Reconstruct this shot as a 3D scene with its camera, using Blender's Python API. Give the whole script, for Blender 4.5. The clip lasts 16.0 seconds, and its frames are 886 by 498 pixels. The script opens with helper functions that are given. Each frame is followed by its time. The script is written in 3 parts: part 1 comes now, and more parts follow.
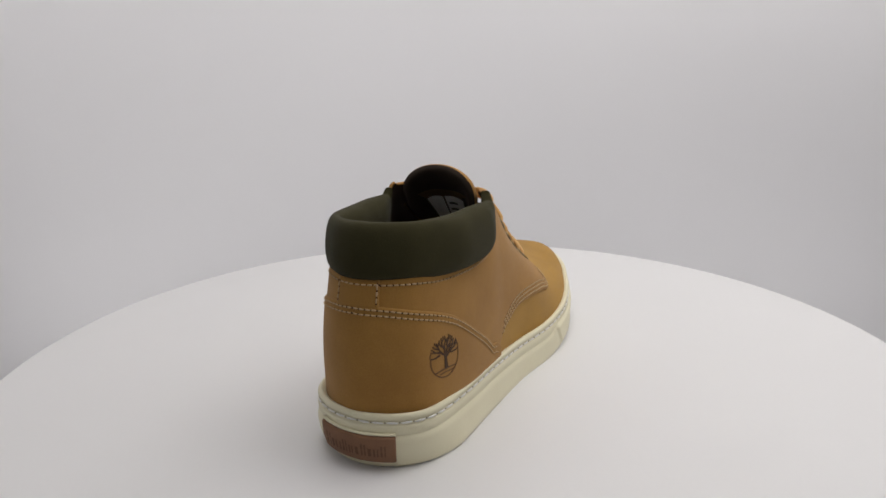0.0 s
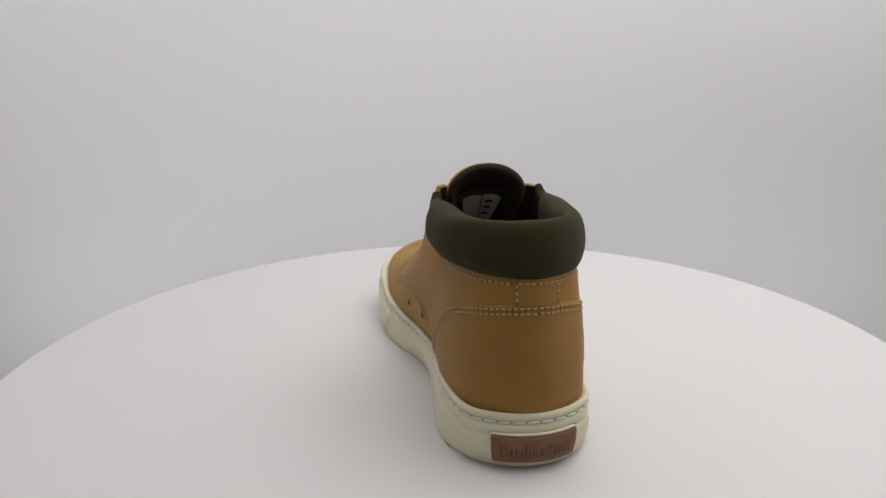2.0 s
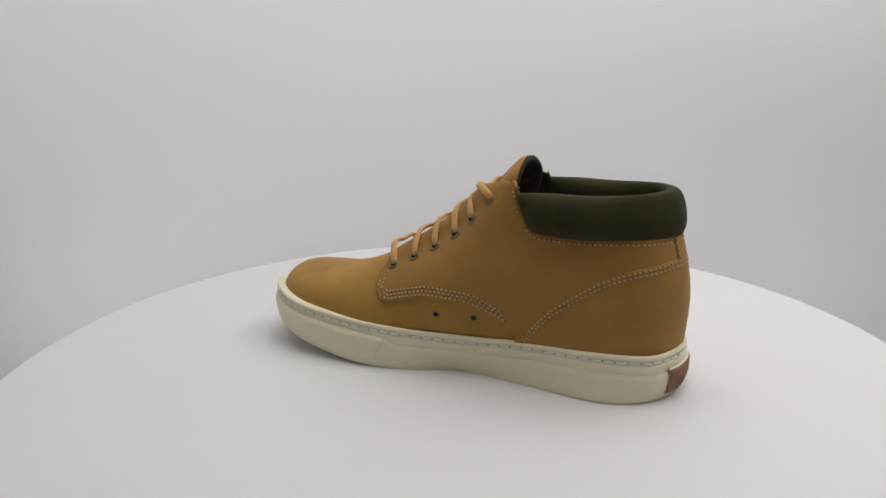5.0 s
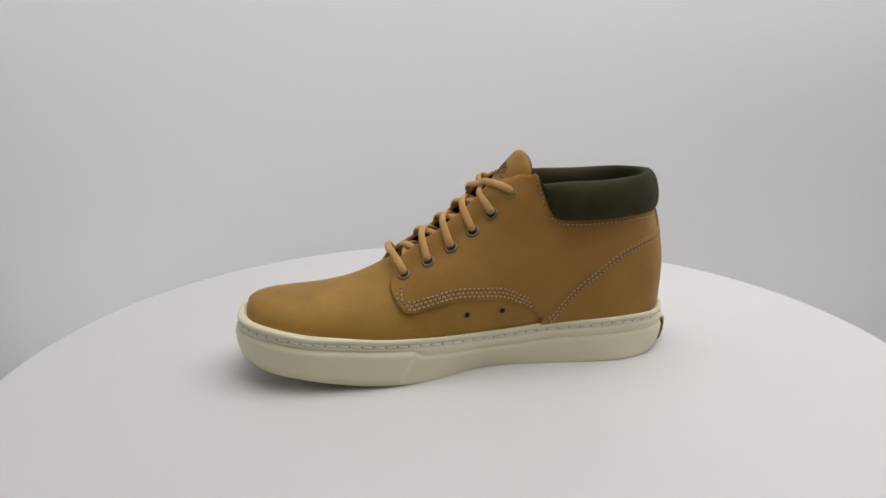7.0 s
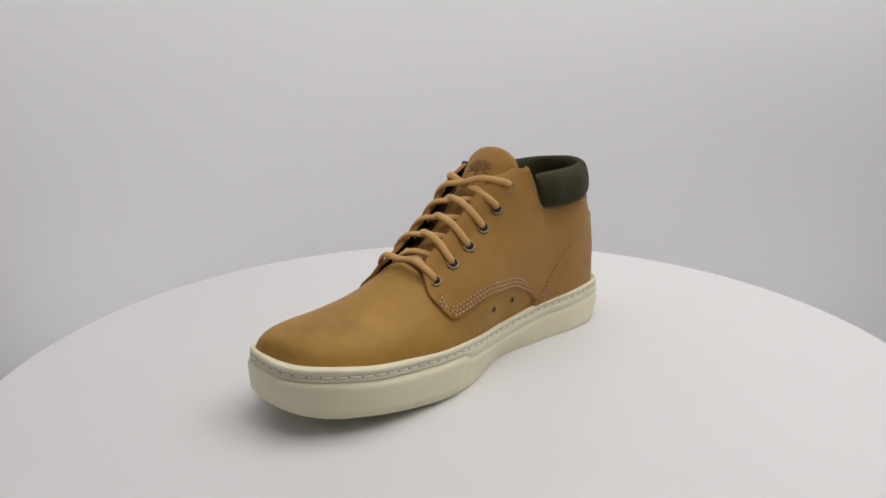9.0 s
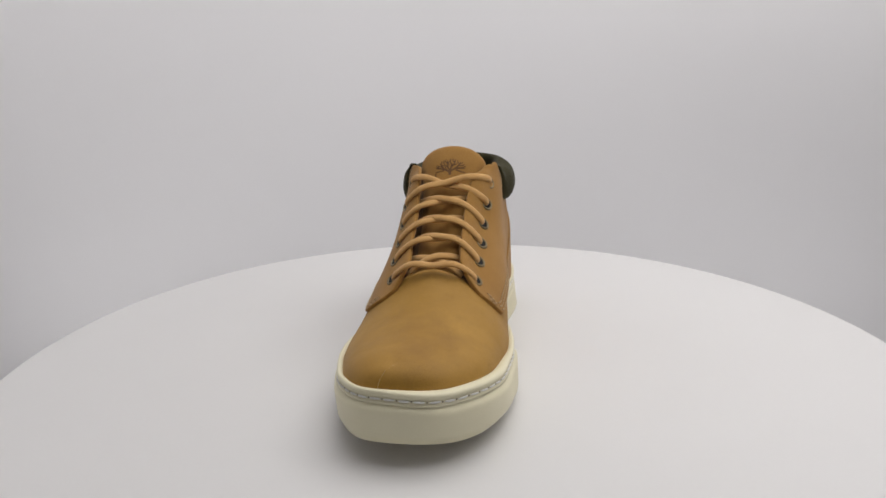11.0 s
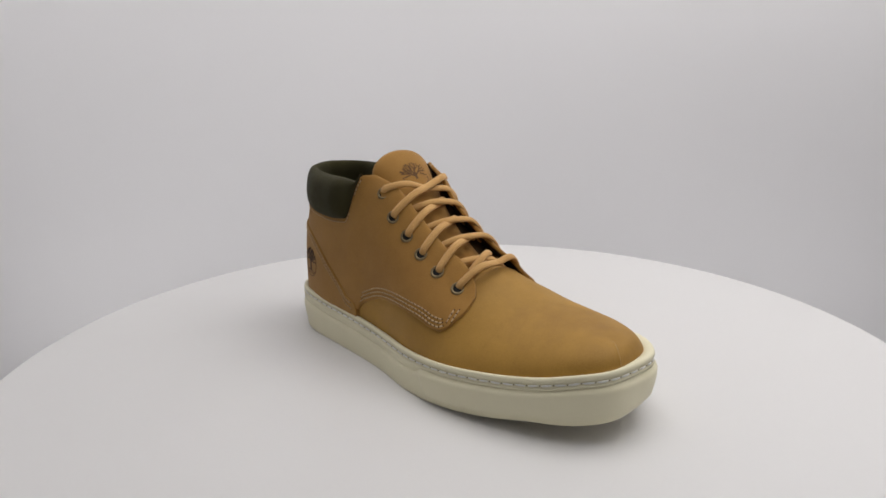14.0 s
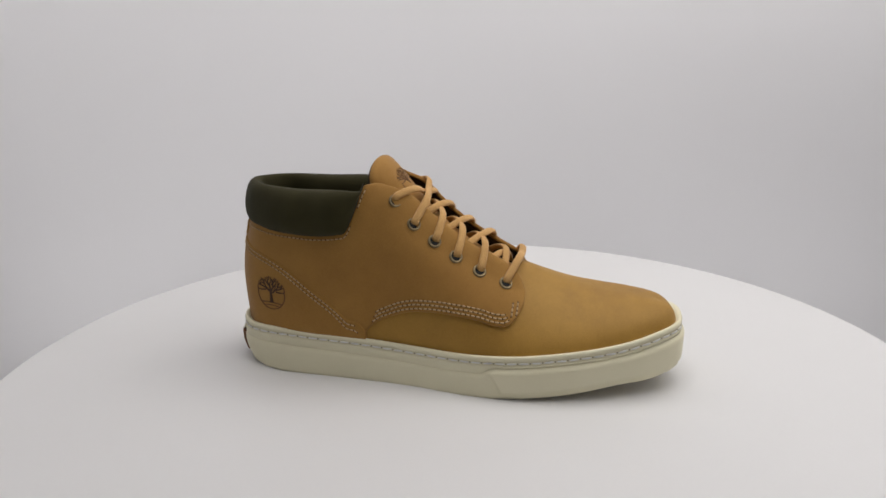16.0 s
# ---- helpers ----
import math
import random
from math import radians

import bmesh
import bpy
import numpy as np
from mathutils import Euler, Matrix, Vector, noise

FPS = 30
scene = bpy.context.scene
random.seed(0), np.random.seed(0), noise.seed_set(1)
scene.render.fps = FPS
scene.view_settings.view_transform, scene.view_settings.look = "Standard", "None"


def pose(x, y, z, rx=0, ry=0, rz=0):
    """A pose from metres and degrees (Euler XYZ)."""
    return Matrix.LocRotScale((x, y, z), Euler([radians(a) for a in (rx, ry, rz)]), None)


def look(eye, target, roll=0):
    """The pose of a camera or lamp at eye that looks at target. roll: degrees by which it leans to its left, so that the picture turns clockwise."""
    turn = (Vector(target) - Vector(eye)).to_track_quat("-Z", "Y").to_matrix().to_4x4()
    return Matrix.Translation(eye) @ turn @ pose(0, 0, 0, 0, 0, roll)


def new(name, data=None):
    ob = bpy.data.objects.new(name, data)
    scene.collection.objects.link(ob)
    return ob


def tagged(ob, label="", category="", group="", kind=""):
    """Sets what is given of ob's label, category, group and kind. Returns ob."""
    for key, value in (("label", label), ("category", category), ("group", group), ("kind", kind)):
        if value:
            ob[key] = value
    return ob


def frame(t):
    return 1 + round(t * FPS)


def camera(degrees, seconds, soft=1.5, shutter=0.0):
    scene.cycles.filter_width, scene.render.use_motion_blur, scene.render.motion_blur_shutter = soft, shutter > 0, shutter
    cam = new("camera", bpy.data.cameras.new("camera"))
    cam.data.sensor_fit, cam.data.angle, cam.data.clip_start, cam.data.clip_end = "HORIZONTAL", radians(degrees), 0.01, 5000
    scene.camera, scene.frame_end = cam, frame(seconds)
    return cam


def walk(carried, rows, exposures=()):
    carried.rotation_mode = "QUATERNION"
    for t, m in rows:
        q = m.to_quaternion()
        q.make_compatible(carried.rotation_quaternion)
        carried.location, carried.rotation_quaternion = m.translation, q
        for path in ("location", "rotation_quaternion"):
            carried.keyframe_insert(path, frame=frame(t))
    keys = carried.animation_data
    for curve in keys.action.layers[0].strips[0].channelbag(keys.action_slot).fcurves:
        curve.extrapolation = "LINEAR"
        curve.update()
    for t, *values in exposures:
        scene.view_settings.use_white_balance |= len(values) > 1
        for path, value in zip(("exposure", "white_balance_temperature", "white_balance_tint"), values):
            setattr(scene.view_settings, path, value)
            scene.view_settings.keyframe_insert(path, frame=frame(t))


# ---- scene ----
# ---------- camera: stands still before a turntable ----------
cam = camera(66.16, 16.0, soft=1.6)
EYE = (0.0, -0.468, 0.2057)
AIM = (-0.01968, -0.468 + 0.96567, 0.2057 - 0.25899)
walk(cam, [(0.0, look(EYE, AIM, -1.036)), (16.0, look(EYE, AIM, -1.036))])


def turn_at(t):
    """Degrees by which the turntable has turned at t seconds."""
    return 115.776 + 17.6205 * (t - 8.0) + 0.2829 * (t - 8.0) ** 2 / 64.0


# ---------- light: a white photo tent with a lit top ----------
world = bpy.data.worlds.new("world")
scene.world = world
world.use_nodes = True
world.node_tree.nodes["Background"].inputs[0].default_value = (0.9, 0.93, 1.0, 1)
world.node_tree.nodes["Background"].inputs[1].default_value = 0.15
scene.view_settings.exposure = 0.0


def area_lamp(name, where, target, size_x, size_y, watts, colour):
    data = bpy.data.lights.new(name, "AREA")
    data.shape, data.size, data.size_y, data.energy, data.color = "RECTANGLE", size_x, size_y, watts, colour
    ob = new(name, data)
    ob.matrix_world = look(where, target)
    return ob


area_lamp("tent_top_lamp", (0.36, -0.01, 0.93), (0.28, -0.01, 0.0), 0.85, 1.1, 6.85, (1.0, 0.983, 0.970))
# two unseen lamps, added only to brighten the back wall evenly
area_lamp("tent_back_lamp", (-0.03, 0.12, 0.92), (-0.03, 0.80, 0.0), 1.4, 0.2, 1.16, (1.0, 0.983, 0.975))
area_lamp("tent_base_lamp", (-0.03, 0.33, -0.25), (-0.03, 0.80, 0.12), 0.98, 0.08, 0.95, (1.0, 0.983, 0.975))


# ---------- the form of the shoe: a base surface round the last ----------
def smooth_line(stations):
    """A smooth function through (a, b) stations."""
    xs = np.array([s[0] for s in stations], float)
    ys = np.array([s[1] for s in stations], float)
    h, d = np.diff(xs), np.diff(ys) / np.diff(xs)
    m = np.concatenate([[d[0]], (d[:-1] * h[1:] + d[1:] * h[:-1]) / (h[:-1] + h[1:]), [d[-1]]])

    def value(x):
        x = np.clip(np.asarray(x, float), xs[0], xs[-1])
        k = np.clip(np.searchsorted(xs, x, side="right") - 1, 0, len(h) - 1)
        s = (x - xs[k]) / h[k]
        return ((1 + 2 * s) * (1 - s) ** 2 * ys[k] + s * (1 - s) ** 2 * h[k] * m[k]
                + s * s * (3 - 2 * s) * ys[k + 1] + s * s * (s - 1) * h[k] * m[k + 1])
    return value


def smooth_loop(points, count):
    """A closed smooth line through points, sampled at even steps."""
    p = np.array(points, float)
    n, out = len(p), []
    for i in range(n):
        a, b, c, d = p[i - 1], p[i], p[(i + 1) % n], p[(i + 2) % n]
        for s in np.linspace(0, 1, 24, endpoint=False):
            out.append(0.5 * (2 * b + (c - a) * s + (2 * a - 5 * b + 4 * c - d) * s * s + (3 * b - a - 3 * c + d) * s ** 3))
    out = np.array(out + [out[0]])
    run = np.concatenate([[0], np.cumsum(np.linalg.norm(np.diff(out, axis=0), axis=1))])
    want = np.linspace(0, run[-1], count, endpoint=False)
    return np.stack([np.interp(want, run, out[:, k]) for k in range(out.shape[1])], 1)


def smoothstep(a, b, x):
    s = np.clip((np.asarray(x, float) - a) / (b - a), 0, 1)
    return s * s * (3 - 2 * s)


# plan of the sole: (x, y) along its outer and its inner side
SOLE_OUTER = [(0.0360, -0.1521), (0.0495, -0.1358), (0.0540, -0.1018), (0.0553, -0.0597), (0.0575, -0.0195), (0.0639, 0.0202),
              (0.0649, 0.0549), (0.0603, 0.0841), (0.0517, 0.1110), (0.0415, 0.1334), (0.0235, 0.1524)]
SOLE_INNER = [(-0.0207, 0.1474), (-0.0363, 0.1311), (-0.0443, 0.1112), (-0.0475, 0.0847), (-0.0486, 0.0553), (-0.0431, 0.0205),
              (-0.0314, -0.0189), (-0.0275, -0.0594), (-0.0299, -0.1019), (-0.0245, -0.1377), (-0.0075, -0.1537)]
SOLE_LOOP = [(0.0148, -0.1586)] + SOLE_OUTER + [(0.0, 0.1539)] + SOLE_INNER
sole_under = smooth_line([(-0.16, 0.0), (0.045, 0.0), (0.085, 0.0037), (0.115, 0.0081), (0.14, 0.0106), (0.16, 0.0149)])
sole_upper = smooth_line([(-0.16, 0.0329), (-0.11, 0.0312), (-0.06, 0.0296), (-0.01, 0.0272), (0.04, 0.0282), (0.08, 0.0319),
                          (0.115, 0.0363), (0.14, 0.0418), (0.16, 0.0459)])


def loop_normals(p):
    d = np.roll(p, -1, 0) - np.roll(p, 1, 0)
    n = np.stack([d[:, 1], -d[:, 0]], 1)
    return n / np.linalg.norm(n, axis=1)[:, None]


def sole_top(x, y):
    """Height of the sole's upper edge, which rises along the inner forefoot."""
    return sole_upper(y) + 0.0037 * smoothstep(0.015, -0.035, x) * smoothstep(-0.04, 0.04, y) * (1 - smoothstep(0.115, 0.156, y)) \
        + 0.0007 * smoothstep(0.01, -0.025, x) * smoothstep(-0.035, -0.09, y) * (1 - smoothstep(-0.125, -0.152, y))


FEATHER = 0.0042                      # the upper stands this far inside the sole's edge
LAST_LOOP = [(0.0144, -0.1570), (0.0338, -0.1490), (0.0476, -0.1332)] + SOLE_OUTER[2:] + [(0.0, 0.1532)] + SOLE_INNER[:-3] + [(-0.0288, -0.1010), (-0.0215, -0.1345), (-0.0058, -0.1508)]
loop = smooth_loop(LAST_LOOP, 1600)
loop_out = loop_normals(loop)
inner_loop = loop - FEATHER * loop_out
heel_at, toe_at = int(np.argmin(inner_loop[:, 1])), int(np.argmax(inner_loop[:, 1]))
half_lines = {}
U_MARKS = {1: [(-0.11, 0.167), (-0.08, 0.254), (-0.04, 0.3697), (0.0, 0.4855), (0.04, 0.6011), (0.08, 0.7168), (0.11, 0.8061)],
           -1: [(-0.11, 0.1737), (-0.08, 0.2616), (-0.04, 0.3783), (0.0, 0.4959), (0.04, 0.614), (0.08, 0.7304), (0.11, 0.8153)]}
for side in (1, -1):
    if side == 1:
        order = np.arange(heel_at, toe_at + 1) if heel_at < toe_at else np.r_[heel_at:1600, 0:toe_at + 1]
    else:
        order = np.arange(heel_at + 1600, toe_at - 1, -1) % 1600
    line = inner_loop[order]
    run = np.concatenate([[0], np.cumsum(np.linalg.norm(np.diff(line, axis=0), axis=1))])
    marks = np.interp([m[0] for m in U_MARKS[side]], np.maximum.accumulate(line[:, 1]) + np.arange(len(line)) * 1e-9, run)
    half_lines[side] = (np.interp(run, [0.0, *marks, run[-1]], [0.0, *[m[1] for m in U_MARKS[side]], 1.0]), line)

ridge_height = smooth_line([(-0.07, 0.158), (-0.047, 0.1430), (-0.03, 0.1305), (-0.01, 0.1110), (0.01, 0.0960), (0.03, 0.0845),
                            (0.056, 0.0714), (0.077, 0.0635), (0.10, 0.0587), (0.118, 0.0568), (0.132, 0.0555), (0.142, 0.0525)])
ridge_middle = smooth_line([(-0.07, 0.0105), (-0.02, 0.0105), (0.04, 0.0068), (0.09, 0.0015), (0.14, 0.0055)])
ridge_square = smooth_line([(-0.06, 3.2), (-0.03, 2.8), (0.01, 2.0), (0.042, 1.65), (0.07, 1.75), (0.10, 2.0), (0.142, 2.3)])
RIM = 0.1290                          # height of the rim of the ankle


def base(u, v, closed=True):
    """A point of the upper. u: -1 inner toe, 0 middle of the heel, 1 outer toe; v: 0 at the sole, 1 at the rim or ridge."""
    u, v = np.broadcast_arrays(np.asarray(u, float), np.asarray(v, float))
    bx, by = np.zeros(u.shape), np.zeros(u.shape)
    for side in (1, -1):
        s, line = half_lines[side]
        m = (u >= 0) if side == 1 else (u < 0)
        bx[m], by[m] = np.interp(np.abs(u[m]), s, line[:, 0]), np.interp(np.abs(u[m]), s, line[:, 1])
    bz = sole_top(bx, by) - 0.0025
    # ankle: walls that lean to the rim
    mid = 0.0118
    rim_y = np.where(by < -0.095, -0.095 + (by + 0.095) * 0.835, by)
    rim_x = mid + (bx - mid) * (np.where(bx > mid, 0.82, 0.80) + np.where(bx > mid, 0.06, 0.12) * smoothstep(-0.105, -0.055, by))
    ay = by + (rim_y - by) * smoothstep(0.25, 1.15, v) * 1.1
    az = bz + (RIM - bz) * v
    back = smoothstep(-0.10, -0.148, by)
    ay = ay - back * 0.0024 * np.sin(np.pi * np.clip(v * 1.25, 0, 1))
    # forefoot: sections that close over the ridge
    ry = np.where(by > 0.11, 0.11 + (by - 0.11) * 0.70, by)
    rx, rz, p = ridge_middle(ry), ridge_height(ry), ridge_square(ry)
    p = p - 0.2 * smoothstep(0.03, 0.07, ry) * (1 - smoothstep(0.10, 0.132, ry)) * np.sign(u)
    a = v * np.pi / 2
    c, s = np.cos(a) ** (2 / p), np.sin(a) ** (2 / p)
    c = np.where(v >= 1, 0.0, c)
    fy, fz = ry + (by - ry) * c, bz + (rz - bz) * s
    w = smoothstep(-0.066, -0.040, by)
    w = w if closed else w * 0
    z = az + (fz - az) * w
    # both walls meet at one height
    k = (z - bz) / (RIM - bz)
    ax = bx + (rim_x - bx) * k + np.sign(bx - mid) * (1 - back) * 0.0015 * np.sin(np.pi * np.clip(k * 1.25, 0, 1))
    s = np.clip((z - bz) / (rz - bz), 0, 1)
    c = np.where(w >= 1, c, (1 - s ** p) ** (1 / p))
    fx = rx + (bx - rx) * c
    fx = fx - 0.0050 * smoothstep(0.55, 0.85, s) * (1 - smoothstep(0.92, 1.0, s)) * smoothstep(-0.01, -0.045, ry) * (u < 0)
    swell = np.where(u > 0, -0.0012 * smoothstep(0.02, -0.03, ry), -0.0060 * smoothstep(0.05, -0.01, by) * smoothstep(-0.09, -0.02, by))
    fx = fx + swell * np.sin(np.pi * np.clip(s / 0.86, 0, 1))
    ax = ax + np.where(u > 0, 0.0, swell) * np.sin(np.pi * np.clip(k / 1.1, 0, 1))
    return np.stack([ax + (fx - ax) * w, ay + (fy - ay) * w, z], -1)


def base_normal(u, v):
    e = 0.004
    u, v = np.broadcast_arrays(np.asarray(u, float), np.asarray(v, float))
    du = base(np.clip(u + e, -1, 1), v) - base(np.clip(u - e, -1, 1), v)
    dv = base(u, np.clip(v + e, 0, 0.995)) - base(u, np.clip(v - e, 0, 0.985))
    n = np.cross(du, dv)
    return n / np.maximum(np.linalg.norm(n, axis=-1), 1e-12)[..., None]


GRID_U, GRID_V = np.meshgrid(np.linspace(0, 1, 500), np.linspace(0, 1, 200), indexing="ij")
GRID = {side: base(side * np.maximum(GRID_U, 1e-9), GRID_V) for side in (1, -1)}


def uv_at(side, y, z):
    """The (u, v) of the place on one side of the upper that lies at (y, z) in side view."""
    g = GRID[side]
    k = np.argmin((g[..., 1] - y) ** 2 + (g[..., 2] - z) ** 2)
    return side * GRID_U.flat[k], GRID_V.flat[k]
# ---------- materials ----------
def material(name, colour, rough, second=None, scale=40.0, grain=900.0, bump=0.15, metal=0.0, sheen=0.0, mix=1.0, bump_size=0.0004, coarse_bump=0.0, space="Object", stain=None, stain_scale=14.0, stain_from=0.58, spec=0.5):
    """A surface whose colour wanders between two tones at a broad and a fine scale, with fine relief."""
    m = bpy.data.materials.new(name)
    m.use_nodes = True
    nt = m.node_tree
    b = nt.nodes["Principled BSDF"]
    b.inputs["Roughness"].default_value, b.inputs["Metallic"].default_value = rough, metal
    b.inputs["Specular IOR Level"].default_value = spec
    if sheen:
        b.inputs["Sheen Weight"].default_value, b.inputs["Sheen Roughness"].default_value = sheen, 0.5
    co = nt.nodes.new("ShaderNodeTexCoord")
    broad, fine = nt.nodes.new("ShaderNodeTexNoise"), nt.nodes.new("ShaderNodeTexNoise")
    broad.inputs["Scale"].default_value, broad.inputs["Detail"].default_value = scale, 4
    fine.inputs["Scale"].default_value, fine.inputs["Detail"].default_value = grain, 3
    for n in (broad, fine):
        nt.links.new(co.outputs[space], n.inputs["Vector"])
    add = nt.nodes.new("ShaderNodeMix")
    add.inputs[0].default_value = 0.35
    nt.links.new(broad.outputs["Fac"], add.inputs[2])
    nt.links.new(fine.outputs["Fac"], add.inputs[3])
    ramp = nt.nodes.new("ShaderNodeValToRGB")
    ramp.color_ramp.elements[0].position, ramp.color_ramp.elements[1].position = 0.5 - 0.2 / mix, 0.5 + 0.2 / mix
    second = second or tuple(c * 0.8 for c in colour)
    ramp.color_ramp.elements[0].color, ramp.color_ramp.elements[1].color = (*second, 1), (*colour, 1)
    nt.links.new(add.outputs[0], ramp.inputs[0])
    if stain:
        broad.inputs["Detail"].default_value, broad.inputs["Roughness"].default_value = 8, 0.68
        blot = nt.nodes.new("ShaderNodeTexNoise")
        blot.inputs["Scale"].default_value, blot.inputs["Detail"].default_value, blot.inputs["Roughness"].default_value = stain_scale, 6, 0.65
        nt.links.new(co.outputs[space], blot.inputs["Vector"])
        edge = nt.nodes.new("ShaderNodeMapRange")
        edge.inputs["From Min"].default_value, edge.inputs["From Max"].default_value, edge.inputs["To Max"].default_value = stain_from, stain_from + 0.16, 0.42
        nt.links.new(blot.outputs["Fac"], edge.inputs["Value"])
        over = nt.nodes.new("ShaderNodeMix")
        over.data_type = "RGBA"
        over.inputs["B"].default_value = (*stain, 1)
        nt.links.new(edge.outputs[0], over.inputs["Factor"])
        nt.links.new(ramp.outputs[0], over.inputs["A"])
        nt.links.new(over.outputs["Result"], b.inputs["Base Color"])
    else:
        nt.links.new(ramp.outputs[0], b.inputs["Base Color"])
    bp = nt.nodes.new("ShaderNodeBump")
    bp.inputs["Strength"].default_value, bp.inputs["Distance"].default_value = bump, bump_size
    nt.links.new(fine.outputs["Fac"], bp.inputs["Height"])
    nt.links.new(bp.outputs[0], b.inputs["Normal"])
    if coarse_bump:
        cb = nt.nodes.new("ShaderNodeBump")
        cb.inputs["Strength"].default_value, cb.inputs["Distance"].default_value = coarse_bump, 0.002
        nt.links.new(broad.outputs["Fac"], cb.inputs["Height"])
        nt.links.new(cb.outputs[0], bp.inputs["Normal"])
    return m


NUBUCK = material("nubuck", (0.395, 0.205, 0.047), 0.85, (0.298, 0.146, 0.031), 22, 1500, 0.35, sheen=0.12, spec=0.3, mix=1.35, coarse_bump=0.10, stain=(0.27, 0.122, 0.025), stain_scale=18)
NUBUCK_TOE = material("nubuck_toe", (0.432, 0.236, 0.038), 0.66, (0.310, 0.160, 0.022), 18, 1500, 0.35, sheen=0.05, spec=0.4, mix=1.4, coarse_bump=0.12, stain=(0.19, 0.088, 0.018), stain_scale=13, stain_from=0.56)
# brown that paints in the shade of the gaps beside the tongue
THROAT_SHADE = material("throat_shade", (0.15, 0.085, 0.036), 0.85, (0.11, 0.06, 0.025), 40, 1500, 0.3)
LINING = material("lining", (0.060, 0.043, 0.033), 0.9, (0.042, 0.030, 0.023), 60, 1800, 0.4, spec=0.15)
OLIVE = material("olive_textile", (0.046, 0.0405, 0.0160), 0.9, (0.032, 0.0283, 0.0108), 60, 1600, 0.6, sheen=0.06, spec=0.12)
RUBBER = material("cream_rubber", (0.80, 0.748, 0.54), 0.5, (0.75, 0.695, 0.49), 30, 1200, 0.08)
OUTSOLE = material("tread_rubber", (0.60, 0.55, 0.42), 0.7, (0.52, 0.47, 0.36), 30, 900, 0.2)
LACE = material("lace_cotton", (0.66, 0.385, 0.135), 0.85, (0.54, 0.295, 0.092), 90, 1400, 0.8, sheen=0.15, bump_size=0.0006)
THREAD = material("thread", (0.58, 0.415, 0.225), 0.8, (0.45, 0.305, 0.15), 300, 2500, 0.5)
SOLE_THREAD = material("sole_thread", (0.90, 0.89, 0.85), 0.7, (0.84, 0.82, 0.77), 300, 2500, 0.5)
PRICK = material("thread_hole", (0.075, 0.036, 0.013), 0.95, (0.05, 0.024, 0.009), 300, 2500, 0.3)
SLIT = material("stitch_slit", (0.40, 0.355, 0.265), 0.9, (0.32, 0.28, 0.20), 300, 2500, 0.3)
BRASS = material("antique_brass", (0.30, 0.23, 0.13), 0.5, (0.18, 0.14, 0.08), 200, 1500, 0.2, metal=1.0)
BLACK = material("dark_hole", (0.010, 0.009, 0.008), 0.9, (0.006, 0.006, 0.005), 200, 900, 0.1)
PATCH = material("patch_leather", (0.255, 0.125, 0.062), 0.7, (0.19, 0.09, 0.045), 90, 1400, 0.4)
PATCH_MARK = material("patch_mark", (0.155, 0.070, 0.033), 0.8, (0.115, 0.05, 0.024), 200, 1400, 0.3)
BRAND = material("burnt_mark", (0.085, 0.043, 0.018), 0.85, (0.055, 0.028, 0.012), 200, 1400, 0.3)
TONGUE_MARK = material("pressed_mark", (0.16, 0.078, 0.026), 0.85, (0.12, 0.058, 0.02), 200, 1400, 0.3)
TAG = material("tag_paper", (0.86, 0.85, 0.84), 0.7, (0.80, 0.79, 0.78), 120, 900, 0.2)
TAG_INK = material("tag_ink", (0.09, 0.09, 0.095), 0.8, (0.06, 0.06, 0.06), 120, 900, 0.2)
FRONT_GREY = material("front_grey", (0.26, 0.26, 0.265), 0.95, (0.22, 0.22, 0.225), 8, 400, 0.2)
TABLE = material("white_laminate", (0.74, 0.73, 0.725), 0.45, (0.72, 0.71, 0.705), 9, 500, 0.03)
TENT = material("tent_fabric", (0.80, 0.793, 0.802), 0.9, (0.785, 0.778, 0.787), 3, 300, 0.05)


# ---------- building helpers ----------
def mesh_of(name, verts, faces, mat, smooth=True):
    me = bpy.data.meshes.new(name)
    me.from_pydata([tuple(map(float, p)) for p in verts], [], [tuple(map(int, f)) for f in faces])
    bm = bmesh.new()
    bm.from_mesh(me)
    bmesh.ops.remove_doubles(bm, verts=bm.verts, dist=1e-6)
    bmesh.ops.recalc_face_normals(bm, faces=bm.faces)
    for f in bm.faces:
        f.smooth = smooth
    bm.to_mesh(me)
    bm.free()
    me.materials.append(mat)
    return me


def part(name, me, parent, label="", kind=""):
    ob = new(name, me)
    ob.parent = parent
    return tagged(ob, label, "", "", kind)


def grid_faces(n, m, wrap=False, start=0):
    """Faces of a grid of n rows of m points each; wrap closes each row."""
    out = []
    for i in range(n - 1):
        for j in range(m if wrap else m - 1):
            a, b = start + i * m + j, start + i * m + (j + 1) % m
            out.append((a, b, b + m, a + m))
    return out


def above(u, v, o):
    """A place that lies o metres over the upper's base surface."""
    return base(u, v) + base_normal(u, v) * np.asarray(o, float)[..., None]


def even_line(points, step):
    """The line through points, cut into even steps."""
    p = np.array(points, float)
    run = np.concatenate([[0], np.cumsum(np.linalg.norm(np.diff(p, axis=0), axis=1))])
    n = max(2, int(round(run[-1] / step)) + 1)
    want = np.linspace(0, run[-1], n)
    return np.stack([np.interp(want, run, p[:, k]) for k in range(p.shape[1])], 1)


